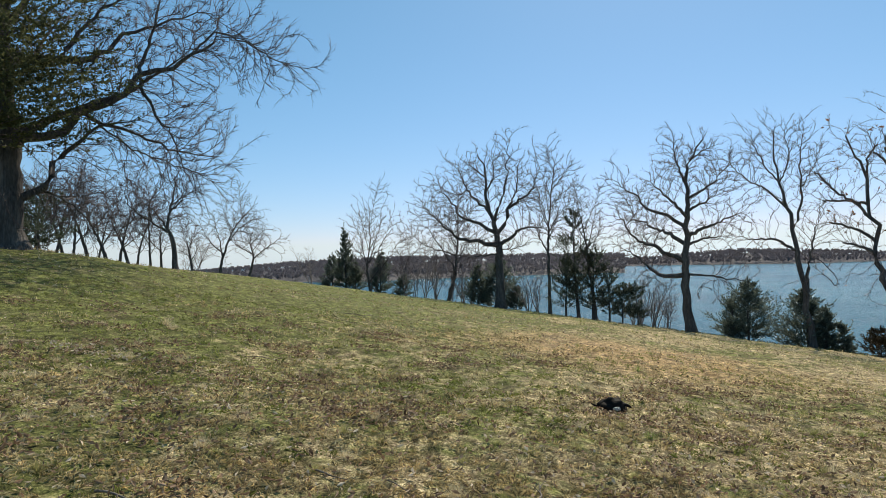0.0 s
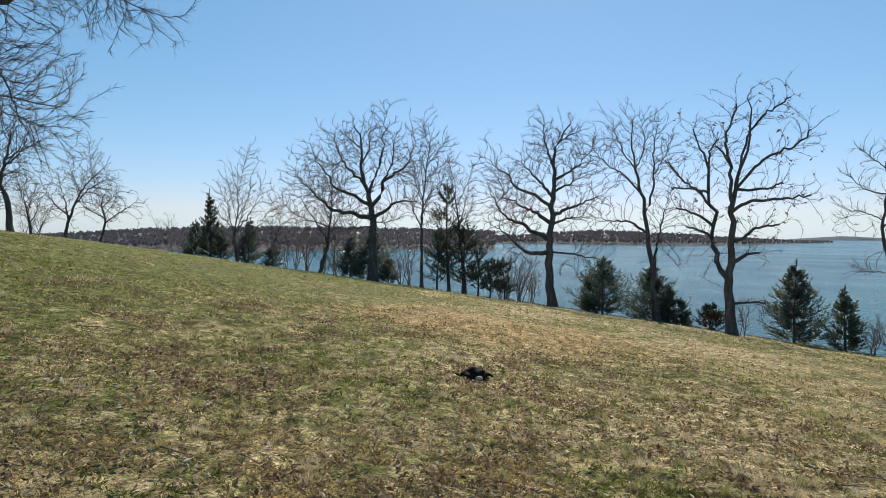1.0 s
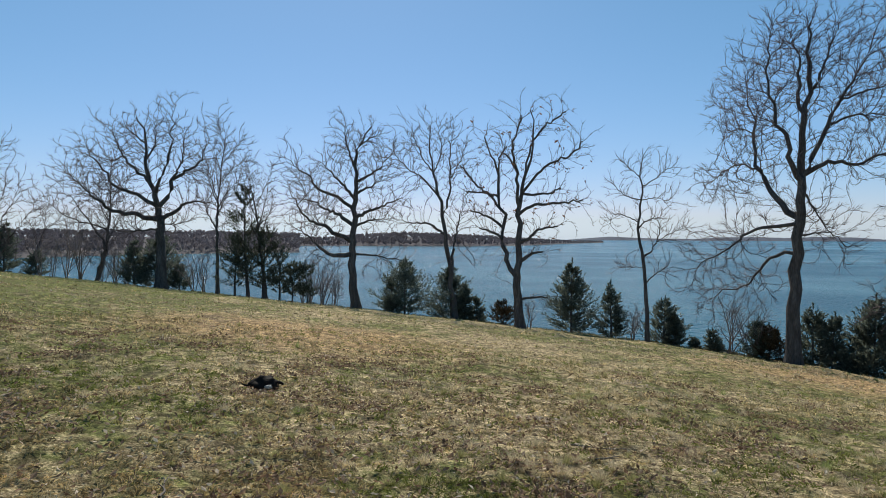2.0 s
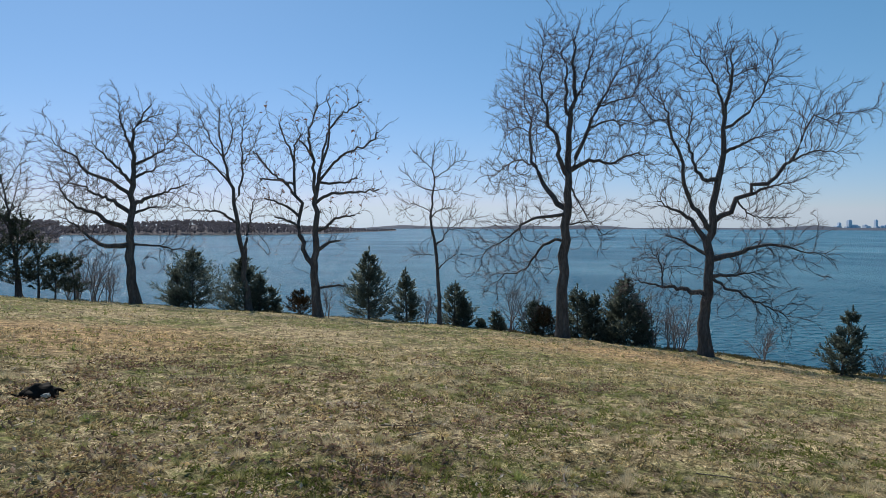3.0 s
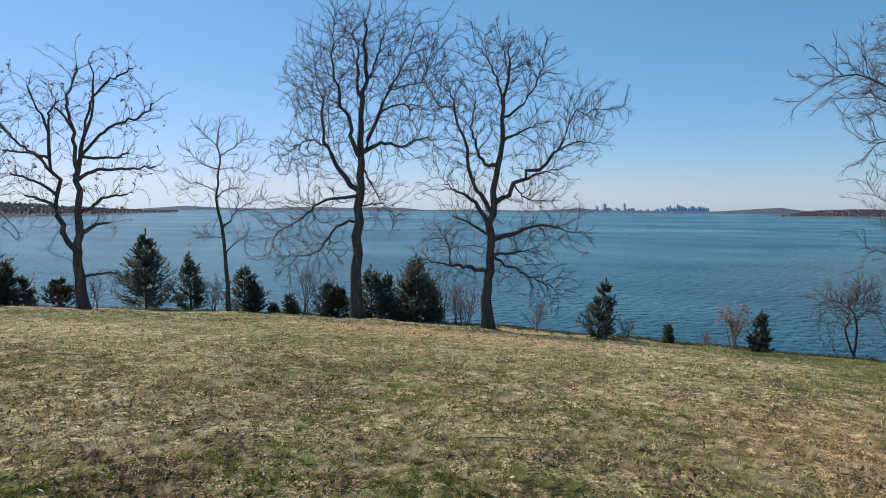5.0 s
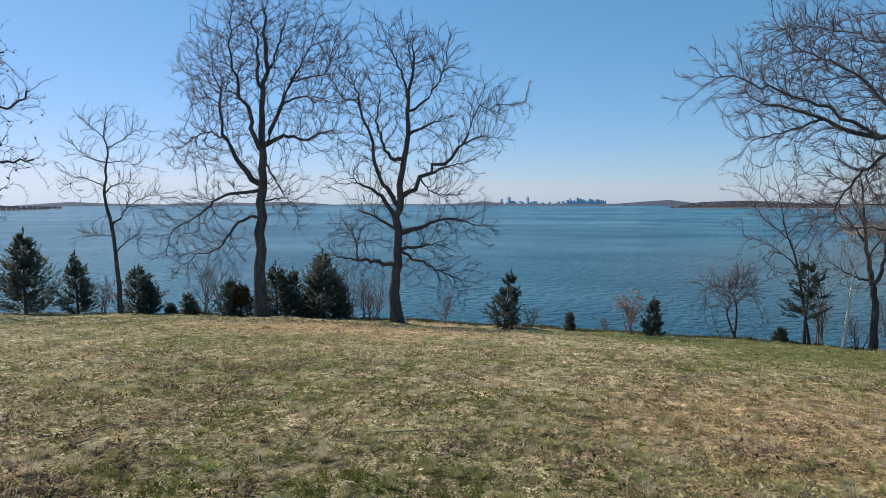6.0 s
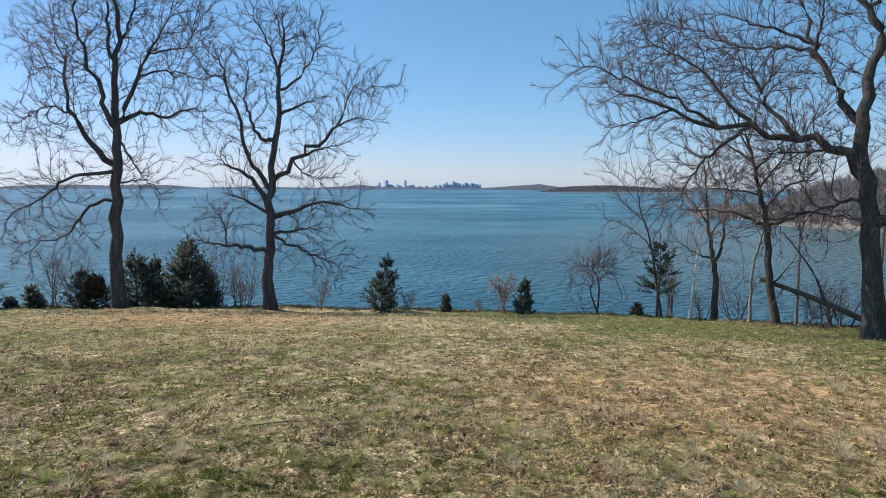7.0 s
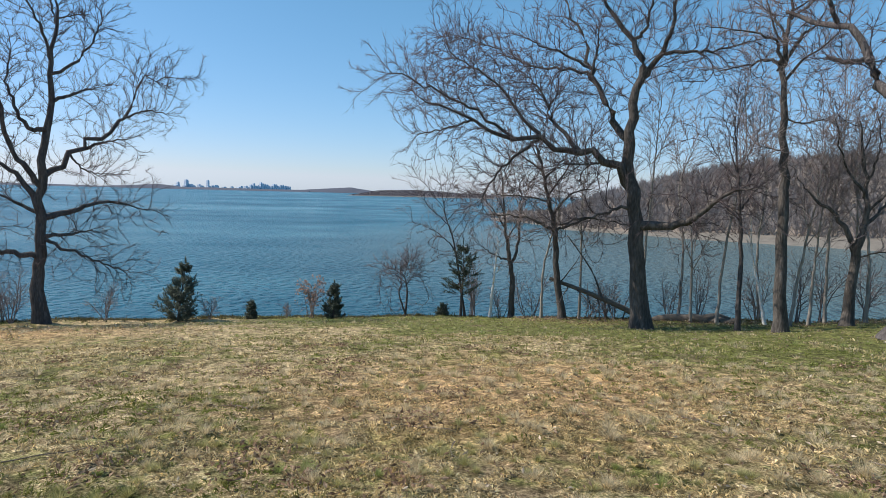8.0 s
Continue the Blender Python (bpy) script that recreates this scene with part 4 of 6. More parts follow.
bare_tree("thin_tree", "thin bare tree with crooked level branches", 46.9, 34.1, 10.0, 4.3, 0.13, 115, limbs=0, low=0.4, bushy=0.85, group=ROW,
          knots=[(0, 0), (-0.1, 2.1), (-0.2, 4.2), (-0.4, 5.1), (-0.5, 5.9), (-0.4, 6.9), (-0.3, 7.9), (-0.4, 8.6), (-0.3, 9.4), (-0.1, 9.9)],
          boughs=boughs, crown=[(0, 9, 1, 0.9), (-1.1, 7.8, 0.7, 0.6), (-1.3, 5.9, 0.7, 0.8), (1, 5.8, 0.8, 0.8), (0.7, 7.4, 0.6, 0.6), (-1.1, 4.2, 0.6, 0.4), (0.8, 4.6, 0.7, 0.5)])
boughs = [[(0, 6.2), (-0.5, 7.1), (-1, 7.9), (-1.5, 8.9), (-1.7, 10), (-1.8, 11.4), (-2.1, 12.6), (-2, 13.7)],
          [(0.1, 7.7), (-0.1, 8.8), (-0.4, 9.9), (-0.8, 10.9), (-1, 12.1), (-1.1, 13.4), (-1, 14.4)],
          [(0.2, 8.4), (0.7, 9.4), (1.2, 10.8), (1.7, 11.9), (2.2, 12.6), (2.7, 13.8), (2.9, 15)],
          [(0.2, 8.3), (1, 8.9), (1.6, 9), (2.4, 8.9), (3.2, 9.3), (3.9, 9.3), (4.1, 8.9)],
          [(1.7, 11.8), (2.5, 12), (3.3, 12.4), (3.9, 13.7), (4.5, 14.3)],
          [(0, 6.4), (-1.2, 6.2), (-2, 5.8), (-2.5, 5.3), (-3.3, 4.7), (-4, 4.3)],
          [(-0.1, 5.1), (-0.9, 4.9), (-1.5, 4.1), (-2, 3.5), (-2.9, 3.2), (-3.6, 2.7)],
          [(0.3, 10.6), (0, 12.1), (0.1, 13.5), (-0.2, 14.6), (-0.3, 15.1)],
          [(0.4, 11.7), (0.9, 12.9), (1.4, 14.4), (1.6, 15.2)],
          [(0.2, 7.6), (0.6, 7.1), (1, 6.4), (1.5, 5.7)],
          [(1.3, 10.8), (2.2, 11), (3.1, 11), (3.9, 10.8)],
          [(-1.5, 8.9), (-2.2, 9.1), (-2.9, 8.9), (-3.5, 8.4)],
          [(-1.8, 10.7), (-2.4, 11), (-3, 10.8)],
          [(0.1, 5.9), (0.7, 5.9), (1.4, 5.9), (2, 5.3)]]
bare_tree("oak_tree", "tall bare oak with a tangled crown", 57.9, 32.1, 16.1, 6.8, 0.36, 116, limbs=0, bushy=1.6, close=0.25, group=ROW,
          knots=[(0, 0), (0, 3.1), (0.1, 5.8), (0.2, 7.7), (0.2, 9.8), (0.4, 11.9), (0.4, 13.9), (0.5, 15)],
          boughs=boughs, crown=[(0.4, 13, 2.3, 2.7), (-2.1, 11.5, 1.8, 2.2), (2.9, 13.2, 1.8, 1.7), (-2.8, 8.3, 1.5, 1.4), (2.2, 10.4, 1.5, 1), (-2.6, 5.6, 1.4, 1), (1, 6.3, 1, 0.9)])
boughs = [[(0.2, 5.7), (-0.3, 6.3), (-0.9, 7.1), (-1.1, 8.3), (-1.4, 9.5), (-1.7, 10.5), (-1.8, 11), (-2.5, 11.8)],
          [(0.1, 5.3), (-0.8, 6.3), (-1.6, 6.7), (-2.2, 7.1)],
          [(0.3, 7.7), (-0.3, 8), (-0.7, 8.9), (-0.9, 9.9), (-0.7, 10.9)],
          [(0.2, 6.1), (1.1, 6.9), (1.9, 7.5), (2.8, 8.3), (3.5, 9), (3.7, 10.1), (4.4, 10.6), (5.5, 10.8)],
          [(3.4, 8.8), (4.1, 9.1), (5, 9)],
          [(1.1, 6.8), (1.7, 6.4), (2.5, 6.3)],
          [(0.5, 8.9), (1.5, 9.6), (2.2, 9.9)],
          [(0.6, 10), (1.4, 10.7), (2, 11.6), (2.4, 12.5), (2.4, 13.2)],
          [(0.7, 10.8), (0.3, 11.8), (-0.1, 12.6), (-0.7, 13.4)],
          [(0.8, 12.2), (0.6, 13.3), (0.4, 13.9)],
          [(0.8, 12.3), (1.4, 12.7), (2, 12.9)],
          [(0.1, 4.2), (1.1, 4.6), (2, 5), (3.1, 5), (4.2, 4.7)],
          [(0.1, 4.6), (-0.8, 5.1), (-1.8, 5.5)],
          [(0, 2.9), (-1.2, 3.1), (-2.1, 3.2), (-3.1, 3.4)],
          [(-1.9, 3.2), (-2, 4.1), (-2.5, 4.9)],
          [(0, 3.3), (1.2, 3), (2.3, 2.6), (3.1, 2.2)],
          [(0, 3.6), (1.2, 3.8), (1.9, 4)],
          [(-1.7, 10.4), (-2.3, 10.5), (-2.9, 11.5)],
          [(1.8, 7.5), (2.4, 7.6), (3.3, 7.8)]]
bare_tree("oak_tree", "bare oak with wide low boughs and broken stubs", 69.8, 30.6, 14.4, 8.7, 0.32, 117, limbs=0, bushy=1.6, heavy=1.2, close=0.25, group=ROW,
          knots=[(0, 0), (-0.1, 1.9), (0, 2.9), (0.1, 4.9), (0.2, 6.1), (0.3, 7.7), (0.5, 9.1), (0.6, 10.4), (0.7, 11.6), (0.9, 12.7), (0.8, 13.3)],
          boughs=boughs, crown=[(1.3, 12.4, 1.8, 1.7), (-1.7, 11.2, 1.2, 1.3), (4.4, 10.7, 1.2, 1.1), (-0.1, 10.5, 1.1, 1.7), (2.2, 9.4, 1.2, 1), (2.5, 7.1, 1.2, 0.8), (-2.1, 4.1, 1.4, 1), (1.8, 3, 1.5, 0.8), (2.5, 4.9, 1.6, 0.5)])
boughs = [[(-0.6, 5.3), (-1.1, 6.1), (-1.7, 6.6), (-2.7, 6.9), (-3.9, 7.1), (-5.2, 7.3), (-6.4, 7.7), (-7.6, 8.3), (-8.7, 8.8)],
          [(-0.7, 6.7), (-1.2, 7.8), (-1.7, 8.5), (-2.2, 9.4), (-2.4, 10.3), (-2.9, 11.6), (-3.4, 12.7), (-3.8, 13.8)],
          [(-2.2, 9.4), (-2.9, 10.1), (-4, 10.3), (-5.1, 10.5), (-5.9, 11.1)],
          [(-2.4, 10.3), (-3.6, 10.8), (-4.4, 11.1), (-5, 11.4)],
          [(-0.5, 9.7), (0.2, 10.4), (0.5, 11.4), (0.6, 12.3), (0.8, 13.3)],
          [(-0.4, 3.9), (0.9, 4.1), (1.7, 4.5), (2.5, 5.3), (3.3, 5.5)],
          [(-0.5, 4.8), (-1.2, 4.6), (-2.1, 4.3), (-3.2, 4)],
          [(-3.9, 7.1), (-4.7, 8), (-5.5, 9), (-6.7, 9.9), (-7.7, 10.7)],
          [(-5.2, 7.3), (-6.6, 8.3), (-8.1, 9), (-9.5, 9.6)],
          [(-1.7, 6.6), (-2.2, 6.3), (-3.1, 6.3)],
          [(-0.9, 10.8), (-0.4, 11.3), (-0.2, 12.3), (-0.1, 13.3)],
          [(-2.3, 9.8), (-2.2, 10.9), (-2.2, 11.7)],
          [(-5.1, 10.5), (-6.3, 11.1), (-7.7, 11.7), (-9, 11.9)],
          [(0.1, 10.3), (1.1, 10.3), (2, 10.3), (3.1, 10.5)],
          [(-3.8, 7.1), (-4.8, 6.5), (-5.5, 5.8), (-5.9, 4.8)],
          [(-2.7, 6.9), (-3.5, 7.8), (-4.1, 8.9), (-4.7, 9.7)],
          [(-6.4, 7.7), (-7.4, 7.6), (-8.6, 7.3)]]
bare_tree("oak_tree", "great bare oak reaching out over the lawn", 119.7, 25.4, 13.1, 16.6, 0.4, 118, mat=GREY_BARK, limbs=0, bushy=2.5, heavy=1.35, close=0.22, group=ROW,
          knots=[(0, 0), (-0.2, 1.7), (-0.4, 3.5), (-0.5, 4.9), (-0.7, 6), (-0.8, 7.3), (-0.7, 8.3), (-0.5, 9.4), (-0.4, 10.1), (-0.9, 10.8), (-1.4, 11.7), (-2, 12.6), (-2.5, 13.7)],
          boughs=boughs, crown=[(-7.3, 10, 2.8, 1.9), (-4.1, 8.9, 2, 1.5), (-2.4, 6.4, 1.6, 1.1), (-1.4, 11.7, 1.6, 1.2), (-4.2, 5.4, 1.7, 0.9), (1.1, 10, 1.3, 1.1), (-8.7, 9.2, 1.3, 1.2)])
boughs = [[(-0.4, 9.1), (-0.9, 9.6), (-1.6, 9.5), (-2.5, 9.4)],
          [(-0.5, 9.3), (-0.7, 10.0), (-1.3, 10.4), (-2.8, 10.7)],
          [(-0.4, 9.3), (0, 10.3), (0.3, 10.6), (0.7, 11.4)],
          [(-0.4, 7.6), (0.2, 7.3), (0.8, 7.4)],
          [(-0.3, 6.3), (-1.0, 6.5)],
          [(-0.4, 10.2), (-0.9, 11.2), (-1.5, 11.9)],
          [(-0.4, 10.9), (0.3, 11.5), (0.7, 12.3)]]
bare_tree("tall_tree", "tall straight tree with grey furrowed bark", 130.3, 24.3, 12.7, 4.5, 0.25, 119, mat=GREY_BARK, twig=GREY_TWIG, squat=0.05, limbs=3, low=0.55, angle=55, group=ROW,
          knots=[(0, 0), (-0.2, 4.0), (-0.3, 6.3), (-0.5, 9.2), (-0.4, 10.9), (-0.4, 12.7)], boughs=boughs)
boughs = [[(0.1, 2.4), (-0.4, 3.8), (-1.2, 4.6), (-1.8, 5.4)],
          [(0.3, 3.6), (0.8, 4.4), (1.1, 5.1)],
          [(0.1, 2.6), (0.8, 2.8), (1.3, 2.7)],
          [(0.2, 5.1), (0.5, 6.3), (0.5, 7.7)],
          [(0.3, 4.6), (-0.4, 5.9), (-0.8, 7.5)]]
bare_tree("crooked_tree", "crooked bare tree forked above the roots", 134.7, 26.3, 8.0, 2.9, 0.24, 120, mat=GREY_BARK, twig=GREY_TWIG, squat=0.05, limbs=2, low=0.5, bushy=0.75,group=ROW,
          knots=[(0, 0), (0.1, 2.6), (0.3, 3.9), (0.2, 5.3), (-0.1, 7.5)], boughs=boughs)
boughs = [[(-0.2, 4.1), (-0.8, 4.9), (-1.5, 5.4)],
          [(-0.2, 4.6), (0.3, 5.4), (0.7, 5.8)],
          [(-0.3, 5.8), (-1.0, 6.6), (-1.5, 7.7)],
          [(-0.3, 6.1), (0.1, 7.0), (0.3, 8.0)],
          [(-0.4, 7.0), (-0.9, 8.1)],
          [(-0.5, 7.5), (-0.3, 8.4)]]
bare_tree("slender_tree", "slender grey tree with fine rising branches", 127.2, 25.3, 8.7, 2.4, 0.12, 121, squat=0.05, limbs=4, low=0.45, angle=40, lift=0.15, bushy=0.8, group=ROW,
          knots=[(0, 0), (-0.1, 3.5), (-0.4, 6.6), (-0.6, 8.4)], boughs=boughs)
boughs = [[(-0.5, 4.1), (-1.6, 4.7), (-2.7, 4.8), (-3.7, 4.8)],
          [(-0.5, 4.2), (0.8, 4.7), (2.0, 4.6), (2.9, 4.4)],
          [(-0.7, 4.8), (0.1, 5.8), (1.0, 6.1)],
          [(-0.8, 5.5), (-2.0, 5.7), (-3.4, 5.7)],
          [(-1.1, 6.7), (-0.2, 7.6), (0, 8.4)],
          [(-1.1, 6.8), (-2.1, 7.6), (-2.7, 7.9)],
          [(-1.3, 7.6), (-1.1, 8.8)]]
bare_tree("bank_tree", "bare tree with a flat spreading crown on the bank", 113.0, 28.4, 9.1, 5.9, 0.22, 122, mat=GREY_BARK, twig=GREY_TWIG, squat=0.05, limbs=3, low=0.5, bushy=0.85, group=ROW,
          knots=[(0, 0), (-0.3, 1.8), (-0.5, 4.1), (-0.9, 5.8), (-1.3, 7.6), (-1.8, 9.0)], boughs=boughs)
boughs = [[(0, 2.4), (0.2, 3.9), (0.3, 5.9), (0.3, 7.9)],
          [(-0.4, 4.6), (-1.0, 5.5), (-1.6, 6.2)],
          [(0.3, 5.6), (0.7, 6.9), (1.1, 7.6)],
          [(-0.1, 2.9), (-0.9, 3.2), (-1.6, 3.7)]]
bare_tree("bank_tree", "bare tree forked in two by the bank", 108.4, 30.4, 8.2, 2.6, 0.19, 123, mat=GREY_BARK, twig=GREY_TWIG, squat=0.05, limbs=4, low=0.5, angle=40, bushy=1.0, group=ROW,
          knots=[(0, 0), (0, 2.2), (-0.3, 3.9), (-0.5, 5.6), (-0.7, 7.5)], boughs=boughs)
boughs = [[(-0.6, 3.6), (-1.4, 4.3), (-2.7, 4.9)],
          [(-0.9, 4.8), (-1.9, 5.7), (-2.4, 6.5)],
          [(-0.9, 5.0), (-0.4, 5.7), (0.1, 6.0)],
          [(-1.2, 6.0), (-0.8, 7.0)]]
bare_tree("thin_tree", "thin leaning bare tree behind the pine", 104.3, 30.9, 7.3, 4.4, 0.08, 124, squat=0.05, limbs=3, low=0.4, bushy=0.75,group=ROW,
          knots=[(0, 0), (-0.6, 3.6), (-1.1, 5.3), (-1.4, 7.2)], boughs=boughs)
boughs = [[(0, 0.3), (-0.3, 1.3), (-0.2, 2.1), (-0.6, 2.5)],
          [(0.1, 1.8), (0.5, 2.4), (0.7, 2.8)],
          [(0, 2.2), (-0.6, 2.6), (-1.2, 2.6)],
          [(0, 2.2), (0.1, 2.9), (0.3, 3.2)]]
bare_tree("umbrella_tree", "small umbrella-shaped bare tree on the bank", 98.8, 30.9, 2.9, 2.6, 0.08, 125, squat=0.05, limbs=4, low=0.75, angle=80, bushy=1.0, lift=0.0, close=0.16, group=ROW,
          knots=[(0, 0), (0.1, 1.3), (0, 2.0), (-0.1, 2.3)], boughs=boughs, crown=[(-0.1, 2.4, 1.3, 0.32), (0.1, 2.6, 0.7, 0.3)])
boughs = [[(0.4, 4.4), (-0.1, 5.2), (-0.5, 6), (-1, 6.6), (-1.4, 7.2), (-1.7, 7.9), (-2.3, 8.6), (-2.9, 8.9), (-3.8, 9.4)],
          [(-1.6, 7.6), (-2, 7.5), (-2.5, 7.7)],
          [(-2.3, 8.6), (-2.6, 9.5), (-2.9, 10.5)]]
bare_tree("old_tree", "old thick tree at the lawn edge, one great crooked limb", 138.5, 20.3, 11.9, 5.0, 0.6, 126, limbs=1, low=0.8, heavy=2.6, group=ROW,
          knots=[(0, 0), (0.1, 1.8), (0.3, 3.6), (0.5, 5.2), (0.6, 6.7), (0.9, 9.0), (1.2, 12.0)], boughs=boughs)
boughs = [[(0.2, 3.3), (0.9, 3.4), (3.1, 5.0), (4.6, 6.0), (5.4, 6.5)],
          [(3.5, 5.2), (3.7, 6.8), (4.0, 8.4)],
          [(0.2, 1.4), (0.8, 1.9), (1.3, 2.9), (2.2, 3.7), (3.2, 4.0)],
          [(0.7, 5.3), (1.8, 5.8), (2.6, 6.4), (3.8, 7.2), (5.4, 7.9)],
          [(1.0, 6.6), (2.2, 7.2), (3.3, 8.3)],
          [(4.6, 6.0), (5.5, 6.8), (6.7, 6.3), (7.5, 6.0)],
          [(3.1, 5.0), (3.7, 4.2), (4.2, 3.5), (4.5, 2.6)],
          [(2.2, 3.7), (3.0, 3.2), (4.2, 2.8), (5.1, 2.5)],
          [(1.5, 4.4), (2.2, 3.9), (3.2, 3.7), (4.5, 3.3), (5.8, 3.2)]]
high_boughs = [[(5.4, 7.9), (6.5, 7.2), (7.2, 6.3)],
          [(0.1, 1.6), (0.7, 1.8), (1.5, 1.5), (2.1, 0.9)]]
bare_tree("old_tree", "great old tree on the rise, limbs drooping with fine twigs", -34.3, 22.0, 8.7, 11.9, 0.48, 127, limbs=6, low=0.35, angle=70, bushy=1.5, droop=0.06, close=0.24, group=ROW,
          knots=[(0, 0), (0, 1.9), (0, 3.4), (-0.1, 5.5), (-0.2, 8.5), (-0.1, 11.0)], boughs=boughs + high_boughs,
          crown=[(1.9, 6.3, 2.3, 1.4), (4.4, 6.6, 2, 1.5), (4.8, 4.2, 1.9, 1.3), (2.7, 3.3, 2.1, 1), (4.6, 2.5, 1.1, 0.7), (6.6, 6.3, 0.8, 0.9)])
boughs = [[(-0.4, 2.9), (-1.5, 3.6), (-2.9, 4.8), (-3.1, 6.2)],
          [(-0.5, 3.3), (-1.5, 4.7), (-2.3, 5.3)],
          [(-0.2, 4.9), (1.1, 6.1), (1.9, 6.8)],
          [(-0.2, 4.7), (0.6, 5.6), (1.1, 7.0)],
          [(-1.5, 3.6), (-1.7, 4.9), (-1.1, 6.0)]]
bare_tree("oak_tree", "bare tree with a curving forked trunk", -22.9, 50.0, 7.5, 5.0, 0.25, 128, squat=0.05, limbs=2, low=0.5, group=ROW,
          knots=[(0, 0), (-0.2, 2.4), (-0.5, 3.3), (-0.1, 5.6), (0.2, 7.5)], boughs=boughs)
boughs = [[(0.2, 1.8), (-0.1, 3.9), (-0.6, 5.6)],
          [(0.8, 3.3), (2.2, 5.0), (3.5, 5.6)],
          [(0.3, 2.1), (-0.9, 3.3), (-1.4, 4.5)],
          [(1.0, 3.9), (1.4, 5.6)]]
bare_tree("hill_tree", "small bare tree leaning on the hilltop", -19.4, 62.0, 6.5, 5.6, 0.2, 129, squat=0.05, limbs=3, low=0.4, bushy=0.75,group=ROW,
          knots=[(0, 0), (0.2, 1.5), (1.3, 4.5), (2.8, 6.5)], boughs=boughs)
boughs = [[(0.5, 2.1), (2.0, 3.3), (2.9, 4.0)],
          [(0.3, 2.5), (-1.0, 3.4), (-1.2, 4.3)],
          [(0.3, 3.4), (1.4, 4.9)]]
bare_tree("hill_tree", "small round-headed bare tree on the hilltop", -17.1, 64.0, 5.2, 4.6, 0.16, 130, squat=0.05, limbs=3, low=0.4, bushy=0.75,group=ROW,
          knots=[(0, 0), (0.5, 2.1), (0.2, 3.7), (0.5, 4.9)], boughs=boughs)
boughs = [[(0.7, 0.1), (0.5, 2.1), (0.4, 3.0), (-0.7, 4.9), (-1.9, 6.6)],
          [(0.7, 3.7), (-0.7, 4.3), (-1.9, 4.9), (-2.9, 5.9)],
          [(0.9, 5.2), (0.1, 6.2), (-0.9, 7.2), (-1.9, 8.2)],
          [(0.9, 5.8), (1.6, 7.1), (2.2, 7.9)],
          [(0.9, 6.2), (0.5, 7.9)]]
bare_tree("twin_tree", "bare twin-stemmed tree behind the brow", 0.4, 50.1, 8.5, 4.6, 0.2, 131, squat=0.05, limbs=3, low=0.4, group=ROW,
          knots=[(0, 0), (0.5, 1.9), (0.7, 3.7), (0.9, 5.4), (0.9, 7.9)], boughs=boughs)
boughs = [[(-0.2, 1.4), (-0.6, 4.4), (-1.2, 6.2)],
          [(0.1, 2.4), (1.3, 4.9), (1.9, 6.9)],
          [(0, 3.9), (0.9, 5.9), (1.0, 7.0)],
          [(-0.2, 2.9), (-1.6, 4.5)],
          [(0.2, 0.9), (1.8, 3.4), (2.9, 5.4)]]
bare_tree("bush_tree", "many-stemmed bare tree behind the brow", -6.6, 56.0, 7.3, 4.6, 0.12, 132, squat=0.05, limbs=4, low=0.3, angle=35, lift=0.15, bushy=0.75,group=ROW,
          knots=[(0, 0), (-0.2, 2.4), (0.1, 4.9), (0, 6.7)], boughs=boughs)


# ---- slim trees, shrubs and conifers: bearing, distance, top, width ----
for i, (bearing, radius, top, width) in enumerate([(-24.8, 52, 7.7, 3.2), (-27.1, 55, 8.0, 3.4), (-27.9, 50, 7.0, 3.2), (-30.3, 48, 8.2, 3.6), (-31.5, 50, 7.7, 3.4), (-29.2, 54, 8.2, 3.5), (-25.8, 56, 7.2, 3.0),
                                                   (-32.8, 50, 6.8, 3.2), (-26.4, 58, 7.0, 3.4), (-28.6, 60, 7.6, 3.6), (-24.0, 60, 6.2, 3.2), (-30.9, 58, 8.0, 3.6), (-33.4, 46, 6.4, 3.4), (-21.6, 60, 5.2, 2.8), (13.5, 43.5, 6.4, 3.4), (-4.2, 55, 3.3, 2.4)]):
    bare_tree("slim_tree", "slim bare tree among others on the hilltop" if bearing < -10 else "slim bare tree behind the brow", bearing, radius, top - spot(bearing, radius)[2], width * 1.25, 0.12 + 0.03 * (i % 3), 210 + i, limbs=8, low=0.2 + 0.05 * (i % 3), angle=50, lean=1.4 * math.sin(i * 2.2), lift=0.1, bushy=0.66, stem_to=0.82, group="slim trees")
for i, (bearing, radius, top, width) in enumerate([(119.3, 27, 7.6, 2.4), (111.1, 29, 4.4, 2.2), (123.6, 28, 2.1, 2.2), (130.9, 27, 4.8, 2.6), (132.2, 27.5, 4.0, 2.2), (134.9, 28, 5.2, 2.6), (125.6, 28, 7.6, 2.8), (133.3, 28, 7.6, 3.0), (135.9, 28, 6.6, 2.6), (122.6, 29.5, 6.0, 2.6), (114.4, 29.5, 4.8, 2.4), (128.8, 29.5, 6.0, 2.6)]):
    bare_tree("slim_tree", "slim grey bare tree on the bank above the cove", bearing, radius, top - spot(bearing, radius)[2], width, 0.085, 230 + i, limbs=8, low=0.4, angle=38, lean=0.6 - (i * 0.43) % 1.2, lift=0.14, bushy=0.85, stem_to=0.86, mat=SLIM_BARK, twig=GREY_TWIG, group="slim trees")
bare_tree("birch_tree", "thin white-barked birch on the bank", 106.5, 30.2, 4.2, 0.8, 0.105, 250, limbs=5, low=0.5, angle=35, lean=0.35, bushy=0.5, fine=False, mat=PALE_BARK, group="slim trees")
bare_tree("birch_tree", "thin white-barked birch on the bank", 129.2, 27.8, 4.6, 0.8, 0.095, 251, limbs=4, low=0.5, angle=35, lean=-0.9, bushy=0.5, fine=False, mat=PALE_BARK, group="slim trees")


